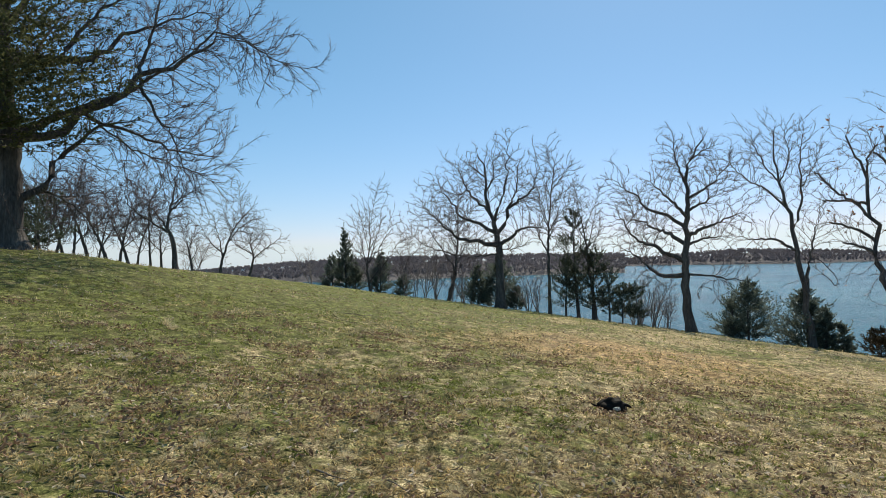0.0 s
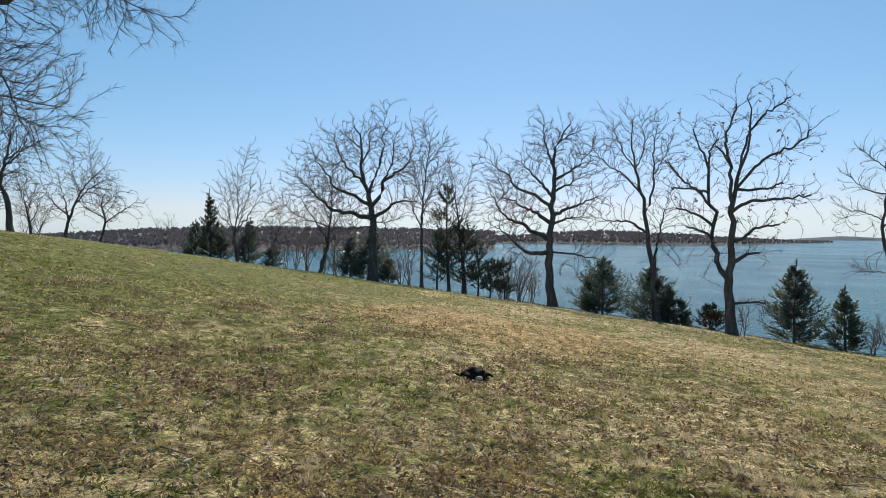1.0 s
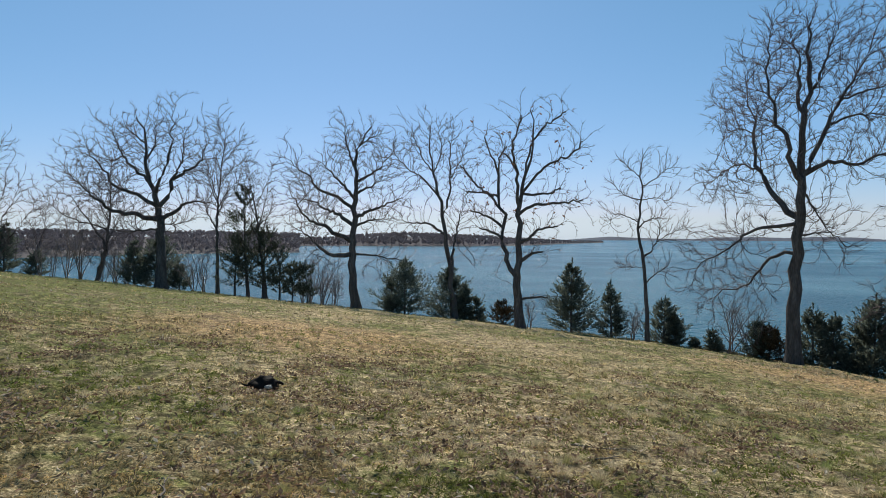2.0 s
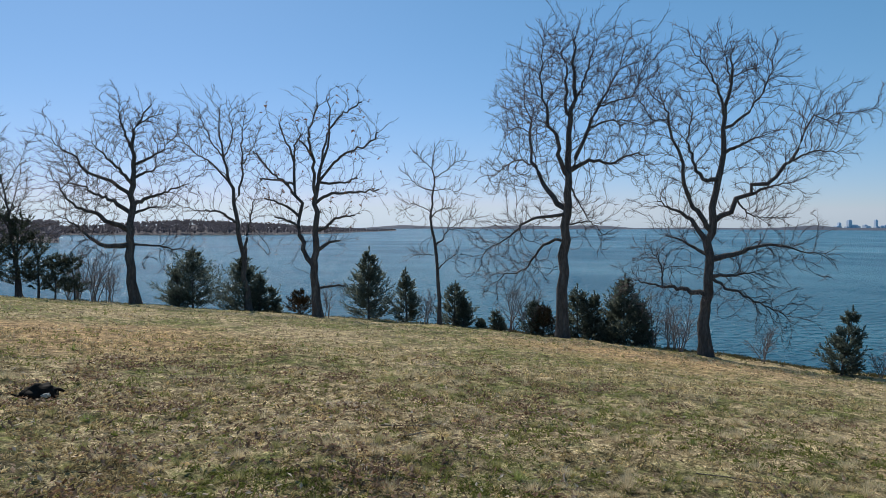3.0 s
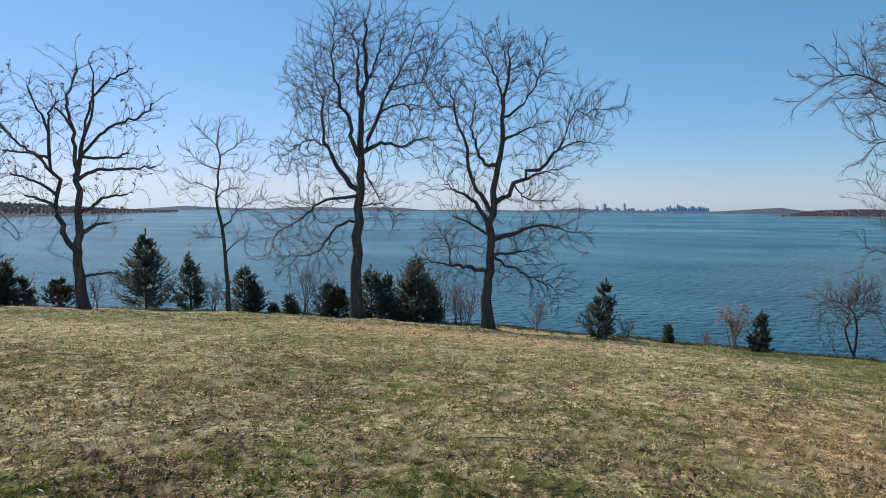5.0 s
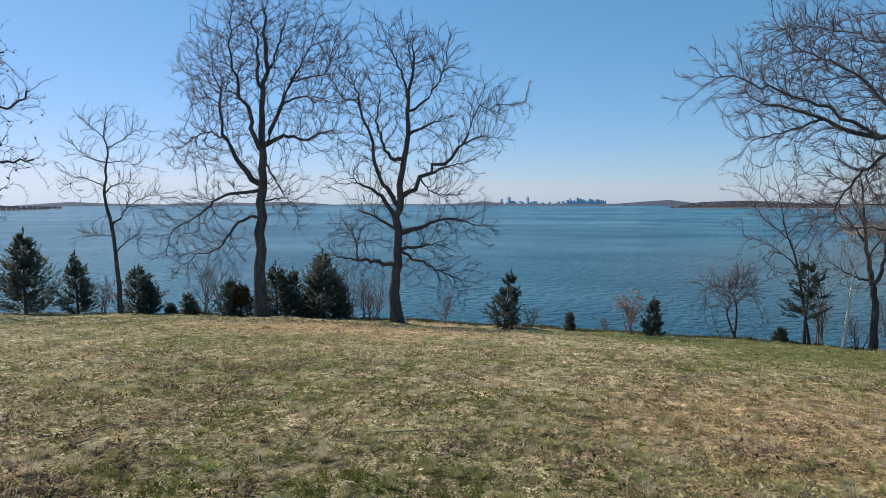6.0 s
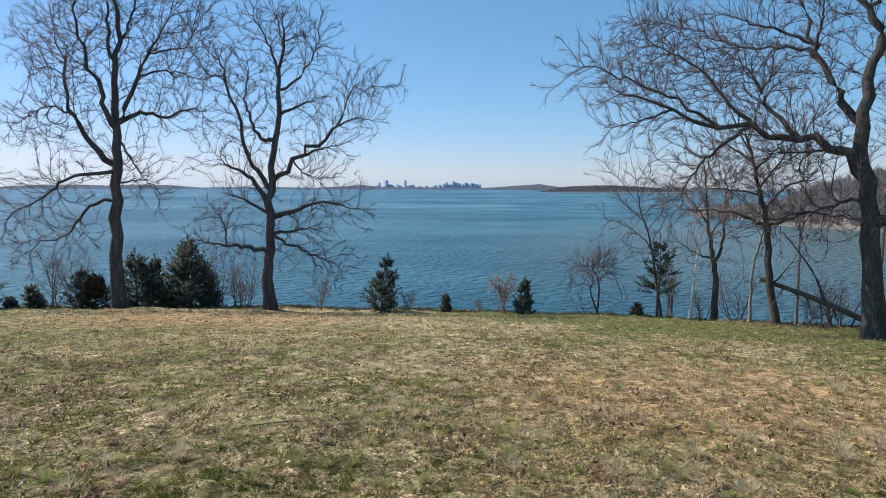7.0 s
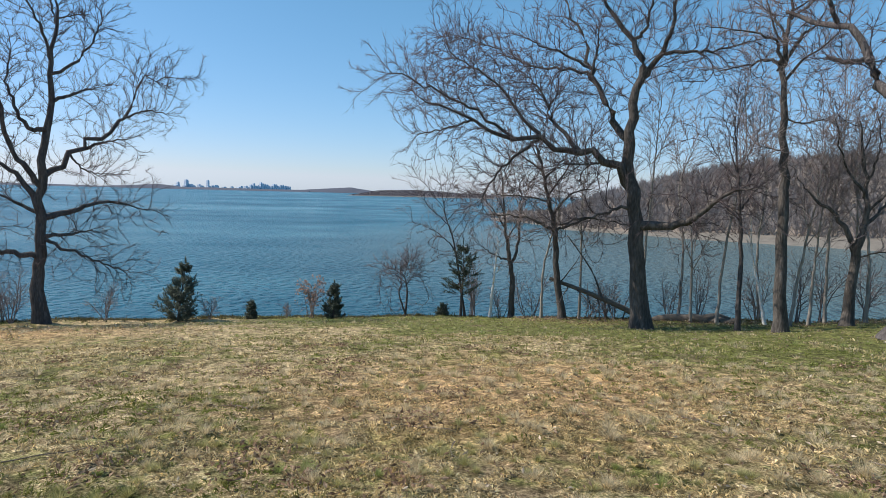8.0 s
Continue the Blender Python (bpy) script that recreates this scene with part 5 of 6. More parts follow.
def shrub(label, bearing, radius, top, width, seed, leafy=0):
    """A leafless many-stemmed shrub."""
    rng = np.random.default_rng(seed)
    x, y, z = spot(bearing, radius)
    bush = tagged(new("shrub"), label, "shrub", "shrubs along the bank")
    bush.location = (x, y, z - 0.05)
    height = max(0.35, top - z)
    n = int(rng.integers(4, 8))
    az = rng.random(n) * 6.28
    out = rng.random(n) * min(1.0, 0.9 * width / height)
    d = np.stack([np.cos(az) * out, np.sin(az) * out, np.ones(n)], 1)
    s = rng.normal(0, 0.05 * width, (n, 3)) * [1, 1, 0]
    p1 = grow(rng, s, d, height * (0.75 + 0.35 * rng.random(n)), 8, 0.1, 0.05)
    r1 = taper(np.full(n, 0.008 + 0.008 * height), 0.006, 8)
    for k in range(n):
        child("stem", mesh_of("stem", *tubes(p1[k:k + 1], r1[k:k + 1], 5), GREY_TWIG), bush)
    s, d, L, r = offshoots(rng, p1, r1, 9, 0.2, 1.0, 42, 0.4, 0.6)
    p2 = grow(rng, s, d, L, 5, 0.16, 0.06)
    r2 = taper(np.clip(r, 0.006, 0.02), 0.005, 5)
    s, d, L, r = offshoots(rng, p2, r2, 5, 0.2, 1.0, 42, 0.5, 0.7)
    p3 = grow(rng, s, d, np.maximum(L, 0.12), 3, 0.15, 0.06)
    crown = child("crown", tagged_mesh(joined([tubes(p2, r2, 4), tubes(p3, taper(np.full(len(L), 0.006), 0.004, 3), 3)])), bush)
    if leafy:
        pick = rng.integers(0, len(p3), leafy)
        child("dry_leaves", mesh_of("dry_leaves", *scraps(rng, p3[pick, -1], 0.075), PINKISH, False), crown, "pinkish dry leaves")
    return bush


def tagged_mesh(parts):
    return mesh_of("crown", *parts, GREY_TWIG)


BARE = "grey leafless shrub on the bank"
for i, (bearing, radius, top, width) in enumerate([(-11.8, 62, 3.5, 3.3), (-2.5, 50, 1.3, 1.3), (-0.7, 50, 2.6, 1.6), (18.3, 42, 0.7, 2.0), (19.4, 42, -0.8, 1.3), (18.2, 43, -0.3, 1.4), (17.2, 43.5, 0.0, 1.3), (45.6, 35.5, -2.2, 1.1), (53.3, 34, -1.1, 1.8),
                                                   (54.9, 33.8, -1.8, 1.5), (65.6, 32.8, -1.5, 1.4), (66.8, 32.6, -2.3, 1.2), (67.3, 32, -2.9, 0.8), (74.1, 31.2, -2.9, 0.9), (82.0, 31, -3.5, 1.0), (67.8, 31, -2.2, 0.8), (88.4, 31.5, -4.1, 0.3), (36.8, 36, -1.8, 1.8)]):
    shrub(BARE, bearing, radius, top, width, 300 + i)
for i, (bearing, radius, top, width) in enumerate([(105.0, 31.4, -2.0, 1.4), (107.6, 31.4, -2.8, 1.1), (110.1, 31, -2.2, 1.4), (115.3, 30, -2.5, 1.8), (116.7, 30, -1.9, 1.3), (117.4, 29.6, -2.5, 1.2), (121.8, 29.4, -1.9, 0.9), (124.2, 29.8, -1.4, 1.4), (128.4, 29.5, -1.4, 1.1),
                                                   (131.4, 29, -0.3, 1.2), (132.9, 29.5, -0.1, 1.0), (135.9, 30, -0.7, 1.1), (-21.1, 62, 4.3, 2.9), (-32.8, 52, 4.7, 2.6), (-22.0, 60, 3.2, 2.3), (0.8, 50, 0.3, 2.2), (16.6, 44, -1.0, 1.1), (-6.4, 56, 2.4, 2.4), (-3.4, 53, 1.6, 2.2), (1.8, 49, 1.8, 2.2), (2.6, 48, 0.8, 1.8), (7.6, 46, 0.6, 1.6), (8.4, 46, 1.2, 1.6), (-1.6, 52, 2.6, 2.2)]):
    shrub(BARE, bearing, radius, top, width, 330 + i)
shrub("small shrub with pinkish dry leaves beside a young cedar", 90.4, 31.2, -2.9, 1.2, 360, leafy=320)

CEDARS_EAST = [(-8.7, 58, 5.0, 2.0), (-9.9, 59, 2.5, 2.0), (-7.9, 57, 1.8, 1.8), (-5.7, 57, 2.6, 2.3), (-3.7, 54, 0.5, 2.1), (3.1, 47, 1.3, 2.1), (4.8, 48, 1.7, 3.6), (6.5, 47, -0.1, 1.5), (25.6, 40, 0.1, 3.5), (24.5, 40.5, -0.8, 1.4),
               (29.8, 39.5, -0.3, 3.2), (31.0, 39, -1.3, 1.2), (32.2, 39, -2.1, 1.1), (34.5, 37, -2.1, 1.8), (40.5, 36, 0.2, 2.6), (43.9, 35.5, -0.9, 1.6), (48.2, 35, -1.6, 2.0), (49.0, 34.8, -2.3, 1.1), (50.6, 34.5, -3.5, 0.4), (52.1, 34.3, -3.0, 0.9)]
CEDARS_WEST = [(55.3, 33.6, -2.3, 1.4), (56.2, 33.4, -2.5, 1.5), (59.2, 33.8, -1.6, 2.1), (60.5, 33.6, -1.9, 1.5), (63.2, 33.2, -1.0, 3.0), (62.0, 33.2, -2.2, 1.4), (64.7, 33, -2.2, 1.1), (79.5, 31, -1.8, 1.55),
               (92.4, 31, -2.9, 0.8), (85.4, 31.4, -3.8, 0.3), (102.2, 31, -3.9, 0.45)]
for i, (bearing, radius, top, width) in enumerate(CEDARS_EAST + CEDARS_WEST):
    height = max(0.35, top - spot(bearing, radius)[2])
    bronzed = (bearing, radius) in ((34.5, 37), (56.2, 33.4))
    conifer("red_cedar", "young cedar bronzed by the winter" if bronzed else "tall narrow dark cedar" if height > 6 else "young dark-green red cedar on the bank" if height > 1.6 else "knee-high cedar seedling on the bank",
            bearing, radius, height, width, 400 + i, mat=BRONZE if bronzed else CEDAR)
for i, (bearing, radius, top, width) in enumerate([(12.0, 44, 4.9, 2.6), (13.2, 43.5, 2.2, 2.4), (10.9, 44, 1.7, 2.0), (14.6, 43, 1.1, 2.0), (15.7, 42.5, -0.2, 1.5), (17.0, 42.5, -0.1, 1.6), (-32.5, 42, 6.0, 2.8), (-33.9, 40, 6.1, 2.6)]):
    conifer("pine_tree", "dark ragged pine among the bare trees", bearing, radius, top - spot(bearing, radius)[2], width, 450 + i, mat=PINE, ragged=0.6, low=0.16, per=22, blunt=0.5, fluff=0.8, group="pines", many=0.42, size=0.11)
conifer("pine_tree", "small pine with a bare stem and a tufted head", 103.9, 30.6, 3.7, 1.7, 460, mat=PINE, ragged=0.55, low=0.32, per=20, blunt=0.55, rise=-0.25, fluff=0.8, group="pines", many=0.55, size=0.085)
conifer("pine_tree", "old pine on the rise with hanging green boughs", -36.2, 20.5, 14.5, 5.4, 461, mat=OLD_PINE, ragged=0.4, low=0.2, per=24, blunt=0.25, rise=-0.45, fluff=0.9, group="pines", many=0.8, size=0.13)


def fallen_tree():
    """A wind-thrown tree against the great oak, with broken branches standing up."""
    rng = np.random.default_rng(77)
    x, y, z = spot(115.5, 28.6)
    b = radians(115.5)
    across, away = np.array([math.cos(b), -math.sin(b), 0]), np.array([math.sin(b), math.cos(b), 0])
    thing = tagged(new("fallen_tree"), "dead fallen tree caught slantwise above the bank", "fallen tree")
    thing.location = (x, y, z)
    trunk = smooth_path([across * -1.9 + [0, 0, 1.75], across * -0.2 + [0, 0, 1.2], across * 1.6 + away * 0.3 + [0, 0, 0.45], across * 2.3 + away * 0.5 + [0, 0, -0.1]], 14)
    child("trunk", mesh_of("trunk", *tubes(trunk[None], taper(np.array([0.075]), 0.15, 14), 8), DEAD_WOOD), thing)
    s, d, L, r = offshoots(rng, trunk[None], np.full((1, 14), 0.05), 11, 0.05, 0.95, 60, 0.4, 0.8)
    p = grow(rng, s, d + [0, 0, 0.2], L, 7, 0.18, 0.02)
    rad = taper(np.full(len(L), 0.035), 0.008, 7)
    for k in range(len(L)):
        child("branch", mesh_of("branch", *tubes(p[k:k + 1], rad[k:k + 1], 5), BARK), thing)
    s, d, L, r = offshoots(rng, p, rad, 6, 0.2, 1.0, 45, 0.45, 0.6)
    child("crown", mesh_of("crown", *tubes(grow(rng, s, d, L, 5, 0.2, 0), taper(np.full(len(L), 0.012), 0.005, 5), 3), TWIG), thing)
    snag = smooth_path([across * 0.4 + [0, 0, 1.0], across * -0.1 + [0, 0, 2.2], across * -1.2 + [0, 0, 3.7]], 9)
    child("branch", mesh_of("branch", *tubes(snag[None], taper(np.array([0.05]), 0.02, 9), 5), BARK), thing)


def lying_log(bearing, radius, length, thick, turn, seed, label):
    rng = np.random.default_rng(seed)
    x, y, z = spot(bearing, radius)
    thing = tagged(new("log"), label, "log", "logs on the bank")
    thing.location = (x, y, z + thick * 0.6)
    t = radians(turn)
    d = np.array([math.cos(t), math.sin(t), 0.0])
    path = d * np.linspace(-length / 2, length / 2, 10)[:, None] + rng.normal(0, 0.03, (10, 3))
    path[:, 2] += lie(x + path[:, 0], y + path[:, 1]) - z
    ends = thick * (1 - 0.3 * np.linspace(0, 1, 10))
    ends[[0, -1]] *= 0.35
    child("trunk", mesh_of("trunk", *tubes(path[None], ends[None], 9), DEAD_WOOD), thing)


fallen_tree()
lying_log(123.5, 28.4, 3.0, 0.24, 58, 5, "rotting brown log on the bank above the cove")
lying_log(126.0, 28.2, 1.6, 0.14, 40, 6, "short broken log among twigs on the bank")
lying_log(110.5, 29.8, 1.3, 0.06, -20, 7, "grey bare branch lying on the bank")


# ---- the meadow's grass, litter and lost things ----
def scatter(rng, count, r0, r1, b0=-44, b1=146):
    """Places on the meadow, evenly over the ground between two distances."""
    r = np.sqrt(rng.random(count) * (r1 ** 2 - r0 ** 2) + r0 ** 2)
    b = np.radians(b0 + (b1 - b0) * rng.random(count))
    edge = np.interp(np.degrees(b), EDGE_BEARING, EDGE_RADIUS)
    keep = r < edge + 0.8
    r, b = r[keep], b[keep]
    x, y = r * np.sin(b), r * np.cos(b)
    return np.stack([x, y, lie(x, y)], 1)


def patchy(p, k=1.0, o=0.0):
    """Soft uneven patches over the meadow, about 0 to 1."""
    x, y = p[:, 0] * k + o, p[:, 1] * k - o
    return 0.5 + 0.2 * np.sin(0.55 * x + 1.7 * np.sin(0.31 * y)) + 0.18 * np.sin(0.83 * y + 1.3 * np.sin(0.47 * x + 1)) + 0.16 * np.sin(1.9 * x + 1.1 * y + np.sin(2.3 * y)) + 0.12 * np.sin(3.7 * y - 2.9 * x + 2 * np.sin(1.7 * x))


def blades(rng, tufts, per, spread, tall, width, upright):
    """Grass: per blades to each tuft, each a narrow blade bent over in the middle, swept one way."""
    n = len(tufts)
    at = np.repeat(tufts, per, 0)
    m = len(at)
    a = rng.random(m) * 6.283
    o = np.stack([np.cos(a), np.sin(a)], 1)
    at[:, :2] += o * (spread * np.sqrt(rng.random(m)))[:, None]
    dist = np.hypot(at[:, 0], at[:, 1])
    at[:, 2] = lie(at[:, 0], at[:, 1]) - 0.006
    a2 = np.repeat(rng.random(n) * 6.283, per) + rng.normal(0, 0.75, m)
    o = np.stack([np.cos(a2), np.sin(a2), 0 * a2], 1)
    size = np.repeat(0.6 + 0.8 * rng.random(n), per) * tall * (0.6 + 0.7 * rng.random(m))
    up = np.clip(upright + rng.normal(0, 0.25, m), 0.05, 1)[:, None]
    mid = at + (o * (1 - up) * 0.7 + np.array([0, 0, 1.0]) * up * 0.75 + [0, 0, 0.08]) * (size * 0.55)[:, None]
    tip = mid + (o * (1.25 - up) * 0.8 + np.array([0, 0, 1.0]) * (up - 0.45) * 0.6) * (size * 0.55)[:, None]
    side = np.stack([-o[:, 1], o[:, 0], 0 * a2], 1) * (width * (0.6 + 0.055 * dist))[:, None]
    v = np.stack([at, mid + side, tip, mid - side], 1).reshape(-1, 3)
    i = np.arange(m)[:, None] * 4
    f = np.concatenate([i + [0, 1, 2], i + [0, 2, 3]], 0)
    return v, f


def clumped(p, way=1.0):
    """Where tufts crowd together, and the gaps between them, about 0 to 1.2."""
    x, y = p[:, 0], p[:, 1]
    return np.clip(0.55 + way * (0.95 * bumps(x, y, 0.24, 21) + 0.6 * bumps(x, y, 0.8, 22)), 0.0, 1.25)


def sward(name, label, mat, seed, bands, want):
    """bands: (tufts, nearest, furthest, blades to a tuft, spread, height, width, upright); want: keeps tufts by their patch."""
    rng = np.random.default_rng(seed)
    groups = []
    for count, r0, r1, per, spread, tall, width, upright in bands:
        p = scatter(rng, count, r0, r1)
        p = p[rng.random(len(p)) < want(p)]
        groups.append(blades(rng, p, per, spread, tall, width, upright))
    tagged(new(name, mesh_of(name, *joined(groups), mat, False)), label, "grass", kind="stuff")


def lushness(p):
    """Where the meadow is green: on the rise and along the lawn's edge by the great oak."""
    bearing, r = np.degrees(np.arctan2(p[:, 0], p[:, 1])), np.hypot(p[:, 0], p[:, 1])
    rise = 1 / (1 + np.exp((bearing + 2) / 5)) * np.clip((r - 6) / 6, 0, 1)
    edge = 1 / (1 + np.exp(-(bearing - 92) / 5)) * np.clip((r - 11.5) / 5, 0, 1) * np.where(bearing > 108, np.clip((27.6 - r) / 2.5, 0, 1), 1)
    brow = 0.9 * np.exp(-((r - 29.6) / 1.3) ** 2) * np.clip((bearing - 62) / 8, 0, 1) * np.clip((102 - bearing) / 6, 0, 1)
    return np.maximum(np.maximum(0.66 * rise, 0.8 * edge), brow)


def dryness(p):
    """Where tawny straw lies thick."""
    best = np.zeros(len(p))
    for x, y, far in DRY_PATCHES:
        best = np.maximum(best, np.clip(1.4 - np.hypot(p[:, 0] - x, p[:, 1] - y) / far, 0, 1))
    return best


def open_side(p):
    """Tussocks stand thick on the open side of the meadow and thin out on the rise."""
    bearing = np.degrees(np.arctan2(p[:, 0], p[:, 1]))
    return 0.3 + 0.7 / (1 + np.exp(-(bearing - 42) / 10))


def domes(rng, tufts, per, wide, width):
    """Round-headed tussocks: fine blades that spring from one foot and arch out on all sides."""
    n = len(tufts)
    at = np.repeat(tufts, per, 0)
    m = len(at)
    big = np.repeat(wide * (0.55 + 0.9 * rng.random(n)), per)
    flat = np.repeat(0.7 + 0.35 * rng.random(n), per)
    a = rng.random(m) * 6.283
    o = np.stack([np.cos(a), np.sin(a), 0 * a], 1)
    high = 0.3 + 1.25 * rng.random(m)
    long = big * (0.7 + 0.5 * rng.random(m))
    out, up = np.cos(high) * long, np.sin(high) * long * flat
    foot = at + o * (0.6 * big * rng.random(m))[:, None] * np.cos(high)[:, None]
    dist = np.hypot(at[:, 0], at[:, 1])
    foot[:, 2] = lie(foot[:, 0], foot[:, 1]) - 0.006
    tip = foot + o * out[:, None] + np.stack([0 * a, 0 * a, np.maximum(up, 0.02)], 1) + rng.normal(0, 0.26, (m, 3)) * big[:, None] * [1, 1, 0.5]
    side = np.stack([-o[:, 1], o[:, 0], 0 * a], 1) * (width * (0.6 + 0.055 * dist))[:, None]
    v = np.stack([foot + side, tip, foot - side], 1).reshape(-1, 3)
    return v, np.arange(3 * m).reshape(-1, 3)


def tussocks(name, label, mat, seed, bands, want):
    """bands: (tussocks, nearest, furthest, blades to each, half its width, blade width)"""
    rng = np.random.default_rng(seed)
    groups = []
    for count, r0, r1, per, wide, width in bands:
        p = scatter(rng, count, r0, r1)
        groups.append(domes(rng, p[rng.random(len(p)) < want(p) * open_side(p)], per, wide, width))
    tagged(new(name, mesh_of(name, *joined(groups), mat, False)), label, "grass", kind="stuff")


sward("straw_grass", "matted pale straw-coloured old grass", STRAW, 501,
      [(2400, 0.2, 2.8, 10, 0.06, 0.08, 0.0022, 0.35), (11000, 2.8, 5.5, 14, 0.04, 0.075, 0.0014, 0.42), (15000, 5.5, 9.5, 10, 0.045, 0.085, 0.0022, 0.5), (16500, 9.5, 17, 6, 0.07, 0.11, 0.0040, 0.55), (15000, 17, 47, 5, 0.12, 0.14, 0.006, 0.55)],
      lambda p: (0.12 + 1.25 * patchy(p, 0.8, 3) - 0.75 * lushness(p) + 0.4 * dryness(p)) * clumped(p))
sward("green_grass", "short new green spring grass", GREEN, 502,
      [(1500, 0.2, 2.8, 10, 0.06, 0.07, 0.002, 0.6), (7000, 2.8, 5.5, 11, 0.045, 0.07, 0.0017, 0.6), (8500, 5.5, 9.5, 7, 0.055, 0.08, 0.0026, 0.6), (10500, 9.5, 17, 5, 0.08, 0.09, 0.0044, 0.6), (14000, 17, 47, 4, 0.16, 0.10, 0.0055, 0.6)],
      lambda p: (1.7 - 1.9 * patchy(p, 0.8, 3) + 1.6 * lushness(p) - 0.7 * dryness(p)) * clumped(p, -0.8))
tussocks("straw_tussock", "round bleached tussocks of fine dry grass", TUSSOCK, 503,
         [(420, 1.0, 6.5, 300, 0.105, 0.002), (700, 6.5, 12, 150, 0.1, 0.0026), (1700, 12, 30, 36, 0.10, 0.005)], lambda p: np.clip(1.6 * patchy(p, 0.5, 9) - 0.2 - lushness(p) + 0.4 * dryness(p), 0.08, 1))
tussocks("olive_tussock", "round olive-green tussocks of fine grass", OLIVE, 505,
         [(560, 1.0, 6.5, 260, 0.075, 0.0019), (800, 6.5, 12, 100, 0.08, 0.003), (1700, 12, 30, 36, 0.095, 0.005)], lambda p: np.clip(1.3 - 1.3 * patchy(p, 0.5, 9), 0.08, 1))
tussocks("green_tuft", "bright green tufts of lush grass", LUSH, 504,
         [(60, 1.0, 6.5, 320, 0.085, 0.0019), (90, 6.5, 12, 120, 0.09, 0.003), (220, 12, 28, 40, 0.11, 0.005)], lambda p: np.clip(1.3 - 1.9 * patchy(p, 0.5, 9) + lushness(p), 0.03, 1))


def brow_grass():
    """A darker fringe of rough grass where the meadow breaks off above the shore; its dark tone also thickens the tree
    shadow there.
    """
    rng = np.random.default_rng(509)
    b = np.radians(rng.uniform(-30, 140, 6500))
    edge = np.interp(np.degrees(b), EDGE_BEARING, EDGE_RADIUS)
    r = edge + rng.normal(-0.1, 0.55, len(b))
    p = np.stack([r * np.sin(b), r * np.cos(b), 0 * r], 1)
    p = p[rng.random(len(p)) < 1.25 * patchy(p, 0.7, 5)]
    tagged(new("brow_grass", mesh_of("brow_grass", *blades(rng, p, 6, 0.16, 0.2, 0.004, 0.7), BROW, False)), "dark rough grass fringing the brow, tree shadow in its colour", "grass", kind="stuff")


brow_grass()


def litter(name, label, mat, seed, count, size, clumps, drift=0, near=0):
    """Fallen leaves lying about and gathered in hollows."""
    rng = np.random.default_rng(seed)
    loose = np.concatenate([scatter(rng, count, 2.8, 26), scatter(rng, near, 2.8, 9), scatter(rng, near // 2, 2.8, 8, -44, 45)])
    heaps = scatter(rng, clumps, 2.8, 14)
    heaps = heaps[rng.random(len(heaps)) < np.where(heaps[:, 0] > 1.7 * heaps[:, 1], 0.35, 1.0)]
    heap = np.repeat(heaps, 80, 0)
    heap[:, :2] += rng.normal(0, 0.15, (len(heap), 2)) * [1.4, 0.9]
    turn = np.degrees(np.arctan2(loose[:, 0], loose[:, 1]))
    loose = loose[rng.random(len(loose)) < np.where(turn > 60, 0.4, 1.0)]
    p = np.concatenate([loose, heap, scatter(rng, drift, 26.2, 30.8, 109, 140)])
    p[:, 2] = lie(p[:, 0], p[:, 1]) + 0.025 + 0.06 * rng.random(len(p))
    v, f = scraps(rng, p, size)
    v[:, 2] = np.repeat(p[:, 2], 4) + (v[:, 2] - np.repeat(p[:, 2], 4)) * 0.7
    tagged(new(name, mesh_of(name, v, f, mat, False)), label, "leaf litter", kind="stuff")


litter("pale_leaf_litter", "pale bleached dead leaves in the grass", PALE_LEAF, 511, 6000, 0.028, 14, 500, 900)
litter("brown_leaf_litter", "curled brown dead leaves in the grass", BROWN_LEAF, 512, 7000, 0.032, 230, 6500, 3400)


def stick(x, y, length, thick, turn, seed):
    """A fallen twig on the grass, crooked, with a side twig."""
    rng = np.random.default_rng(seed)
    d = np.array([math.cos(radians(turn)), math.sin(radians(turn)), 0])
    p = grow(rng, np.zeros((1, 3)), d[None], np.array([length]), 8, 0.14, 0.0)
    p[..., 2] = lie(x + p[..., 0], y + p[..., 1]) + 0.02 + thick
    ob = tagged(new("stick"), "crooked fallen stick lying in the grass", "stick", "sticks on the meadow")
    ob.location = (x, y, 0)
    main = child("main_shoot", mesh_of("main_shoot", *tubes(p, taper(np.array([thick]), thick * 0.35, 8), 6), DEAD_WOOD), ob)
    s, d2, L, r = offshoots(rng, p, np.full((1, 8), thick), 2, 0.3, 0.8, 40, 0.4, 0.6)
    q = grow(rng, s, d2 * [1, 1, 0.1], L, 5, 0.12, 0)
    for k in range(2):
        child("side_shoot", mesh_of("side_shoot", *tubes(q[k:k + 1], taper(np.array([thick * 0.5]), thick * 0.2, 5), 5), DEAD_WOOD), main)


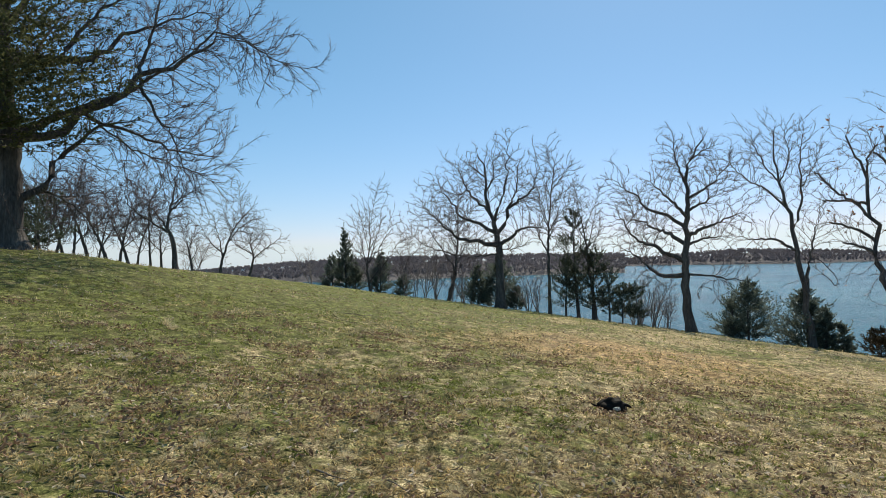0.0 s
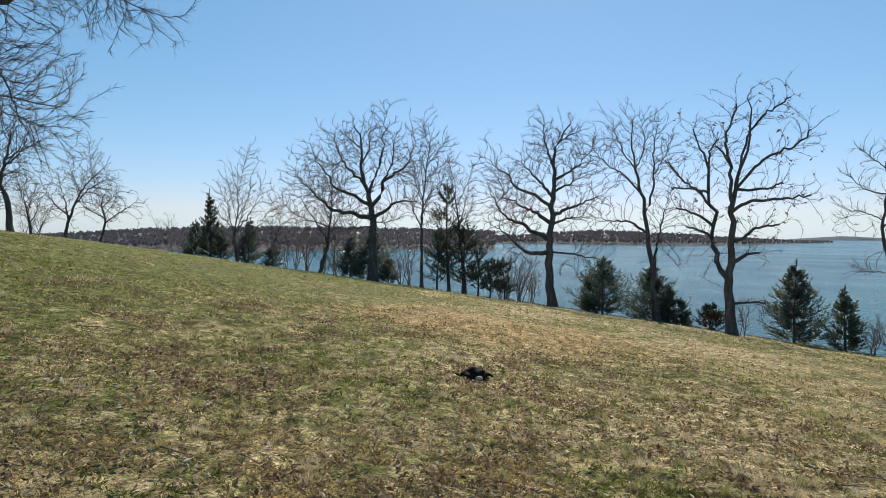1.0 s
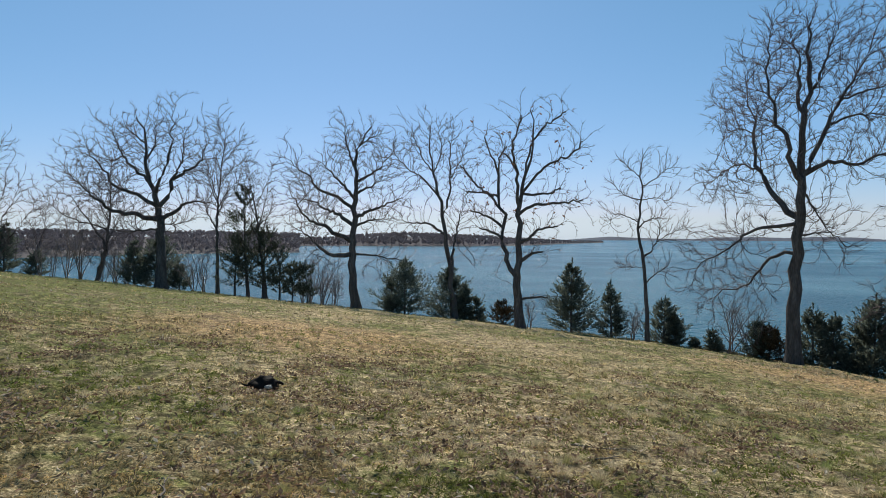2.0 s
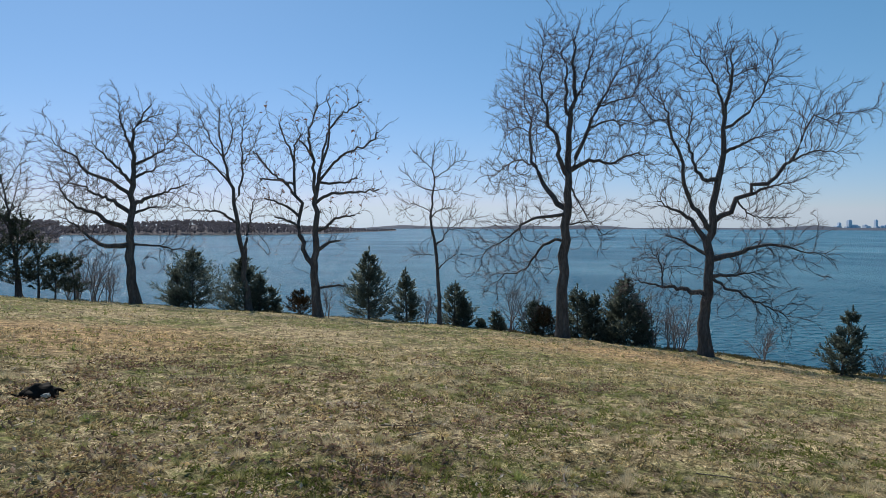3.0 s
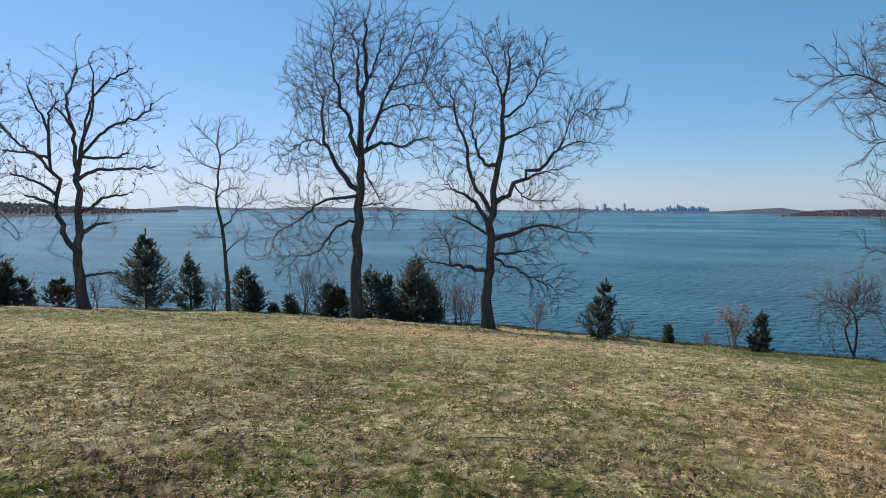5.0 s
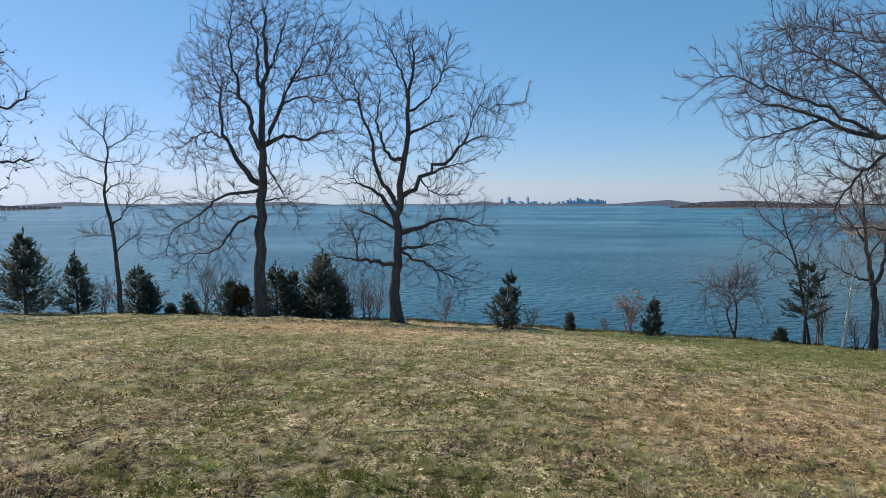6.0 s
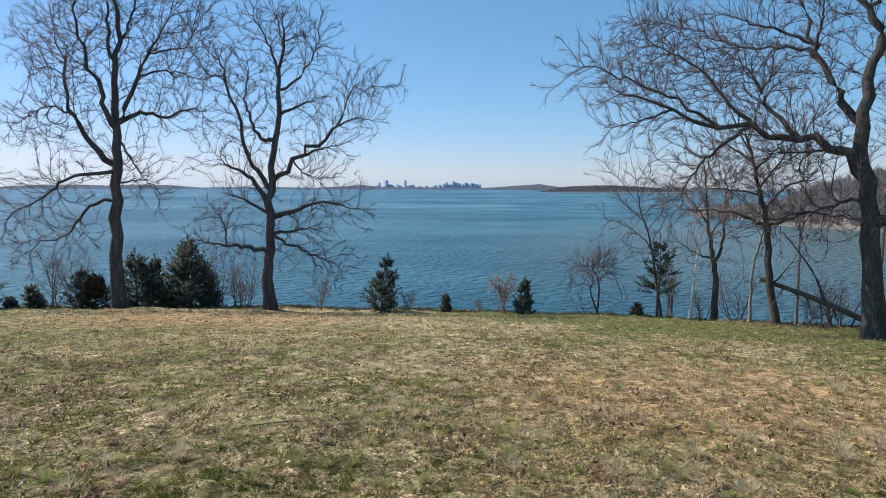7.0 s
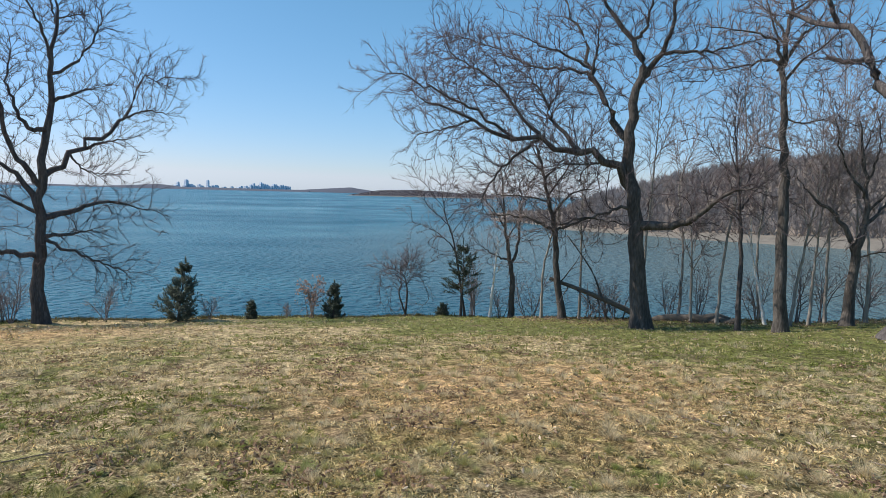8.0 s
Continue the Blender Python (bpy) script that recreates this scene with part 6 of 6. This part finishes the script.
stick_rng = random.Random(9)
for i in range(46):
    bearing, radius = stick_rng.uniform(-40, 140), 3.2 + 15 * stick_rng.random() ** 1.5
    x, y, z = spot(bearing, radius)
    stick(x, y, stick_rng.uniform(0.25, 0.9), stick_rng.uniform(0.005, 0.012), stick_rng.uniform(0, 360), 600 + i)


def lost_bag(x, y):
    """A crumpled black bag with a pale scrap, lying in the grass."""
    rng = np.random.default_rng(3)
    z = float(lie(x, y))
    bag = tagged(new("plastic_bag"), "crumpled black plastic bag lying in the grass", "bag")
    bag.location = (x, y, z)
    bm = bmesh.new()
    bmesh.ops.create_icosphere(bm, subdivisions=4, radius=1)
    for v in bm.verts:
        c = v.co
        k = 1 + 0.22 * noise.noise(c * 2.1) + 0.12 * noise.noise(c * 5.3) + 0.05 * noise.noise(c * 11)
        v.co = Vector((c.x * 0.19 * k, c.y * 0.13 * k, max(-0.02, c.z * 0.14 * k + 0.02)))
    body = new("body", bpy.data.meshes.new("body"))
    bm.to_mesh(body.data)
    bm.free()
    body.data.materials.append(BLACK_FILM)
    for p in body.data.polygons:
        p.use_smooth = True
    body.parent = bag
    tail = smooth_path([(-0.14, 0, 0.05), (-0.21, 0.02, 0.06), (-0.27, 0.0, 0.09)], 7)
    child("twisted_end", mesh_of("twisted_end", *tubes(tail[None], taper(np.array([0.03]), 0.008, 7, 0.6), 7), BLACK_FILM), bag)
    flap = smooth_path([(0.13, 0, 0.05), (0.2, -0.02, 0.06), (0.25, -0.04, 0.03)], 7)
    child("loose_flap", mesh_of("loose_flap", *tubes(flap[None], taper(np.array([0.04]), 0.012, 7, 0.6), 6), BLACK_FILM), bag)
    bm = bmesh.new()
    bmesh.ops.create_icosphere(bm, subdivisions=3, radius=1)
    for v in bm.verts:
        c = v.co
        k = 1 + 0.4 * noise.noise(c * 3.1) + 0.2 * noise.noise(c * 7)
        v.co = Vector((0.03 + c.x * 0.045 * k, -0.15 + c.y * 0.035 * k, 0.045 + c.z * 0.025 * k))
    scrap = new("paper_scrap", bpy.data.meshes.new("paper_scrap"))
    bm.to_mesh(scrap.data)
    bm.free()
    scrap.data.materials.append(WHITE_SCRAP)
    scrap.parent = bag
    tagged(scrap, "crumpled whitish scrap")


lost_bag(2.17, 8.35)
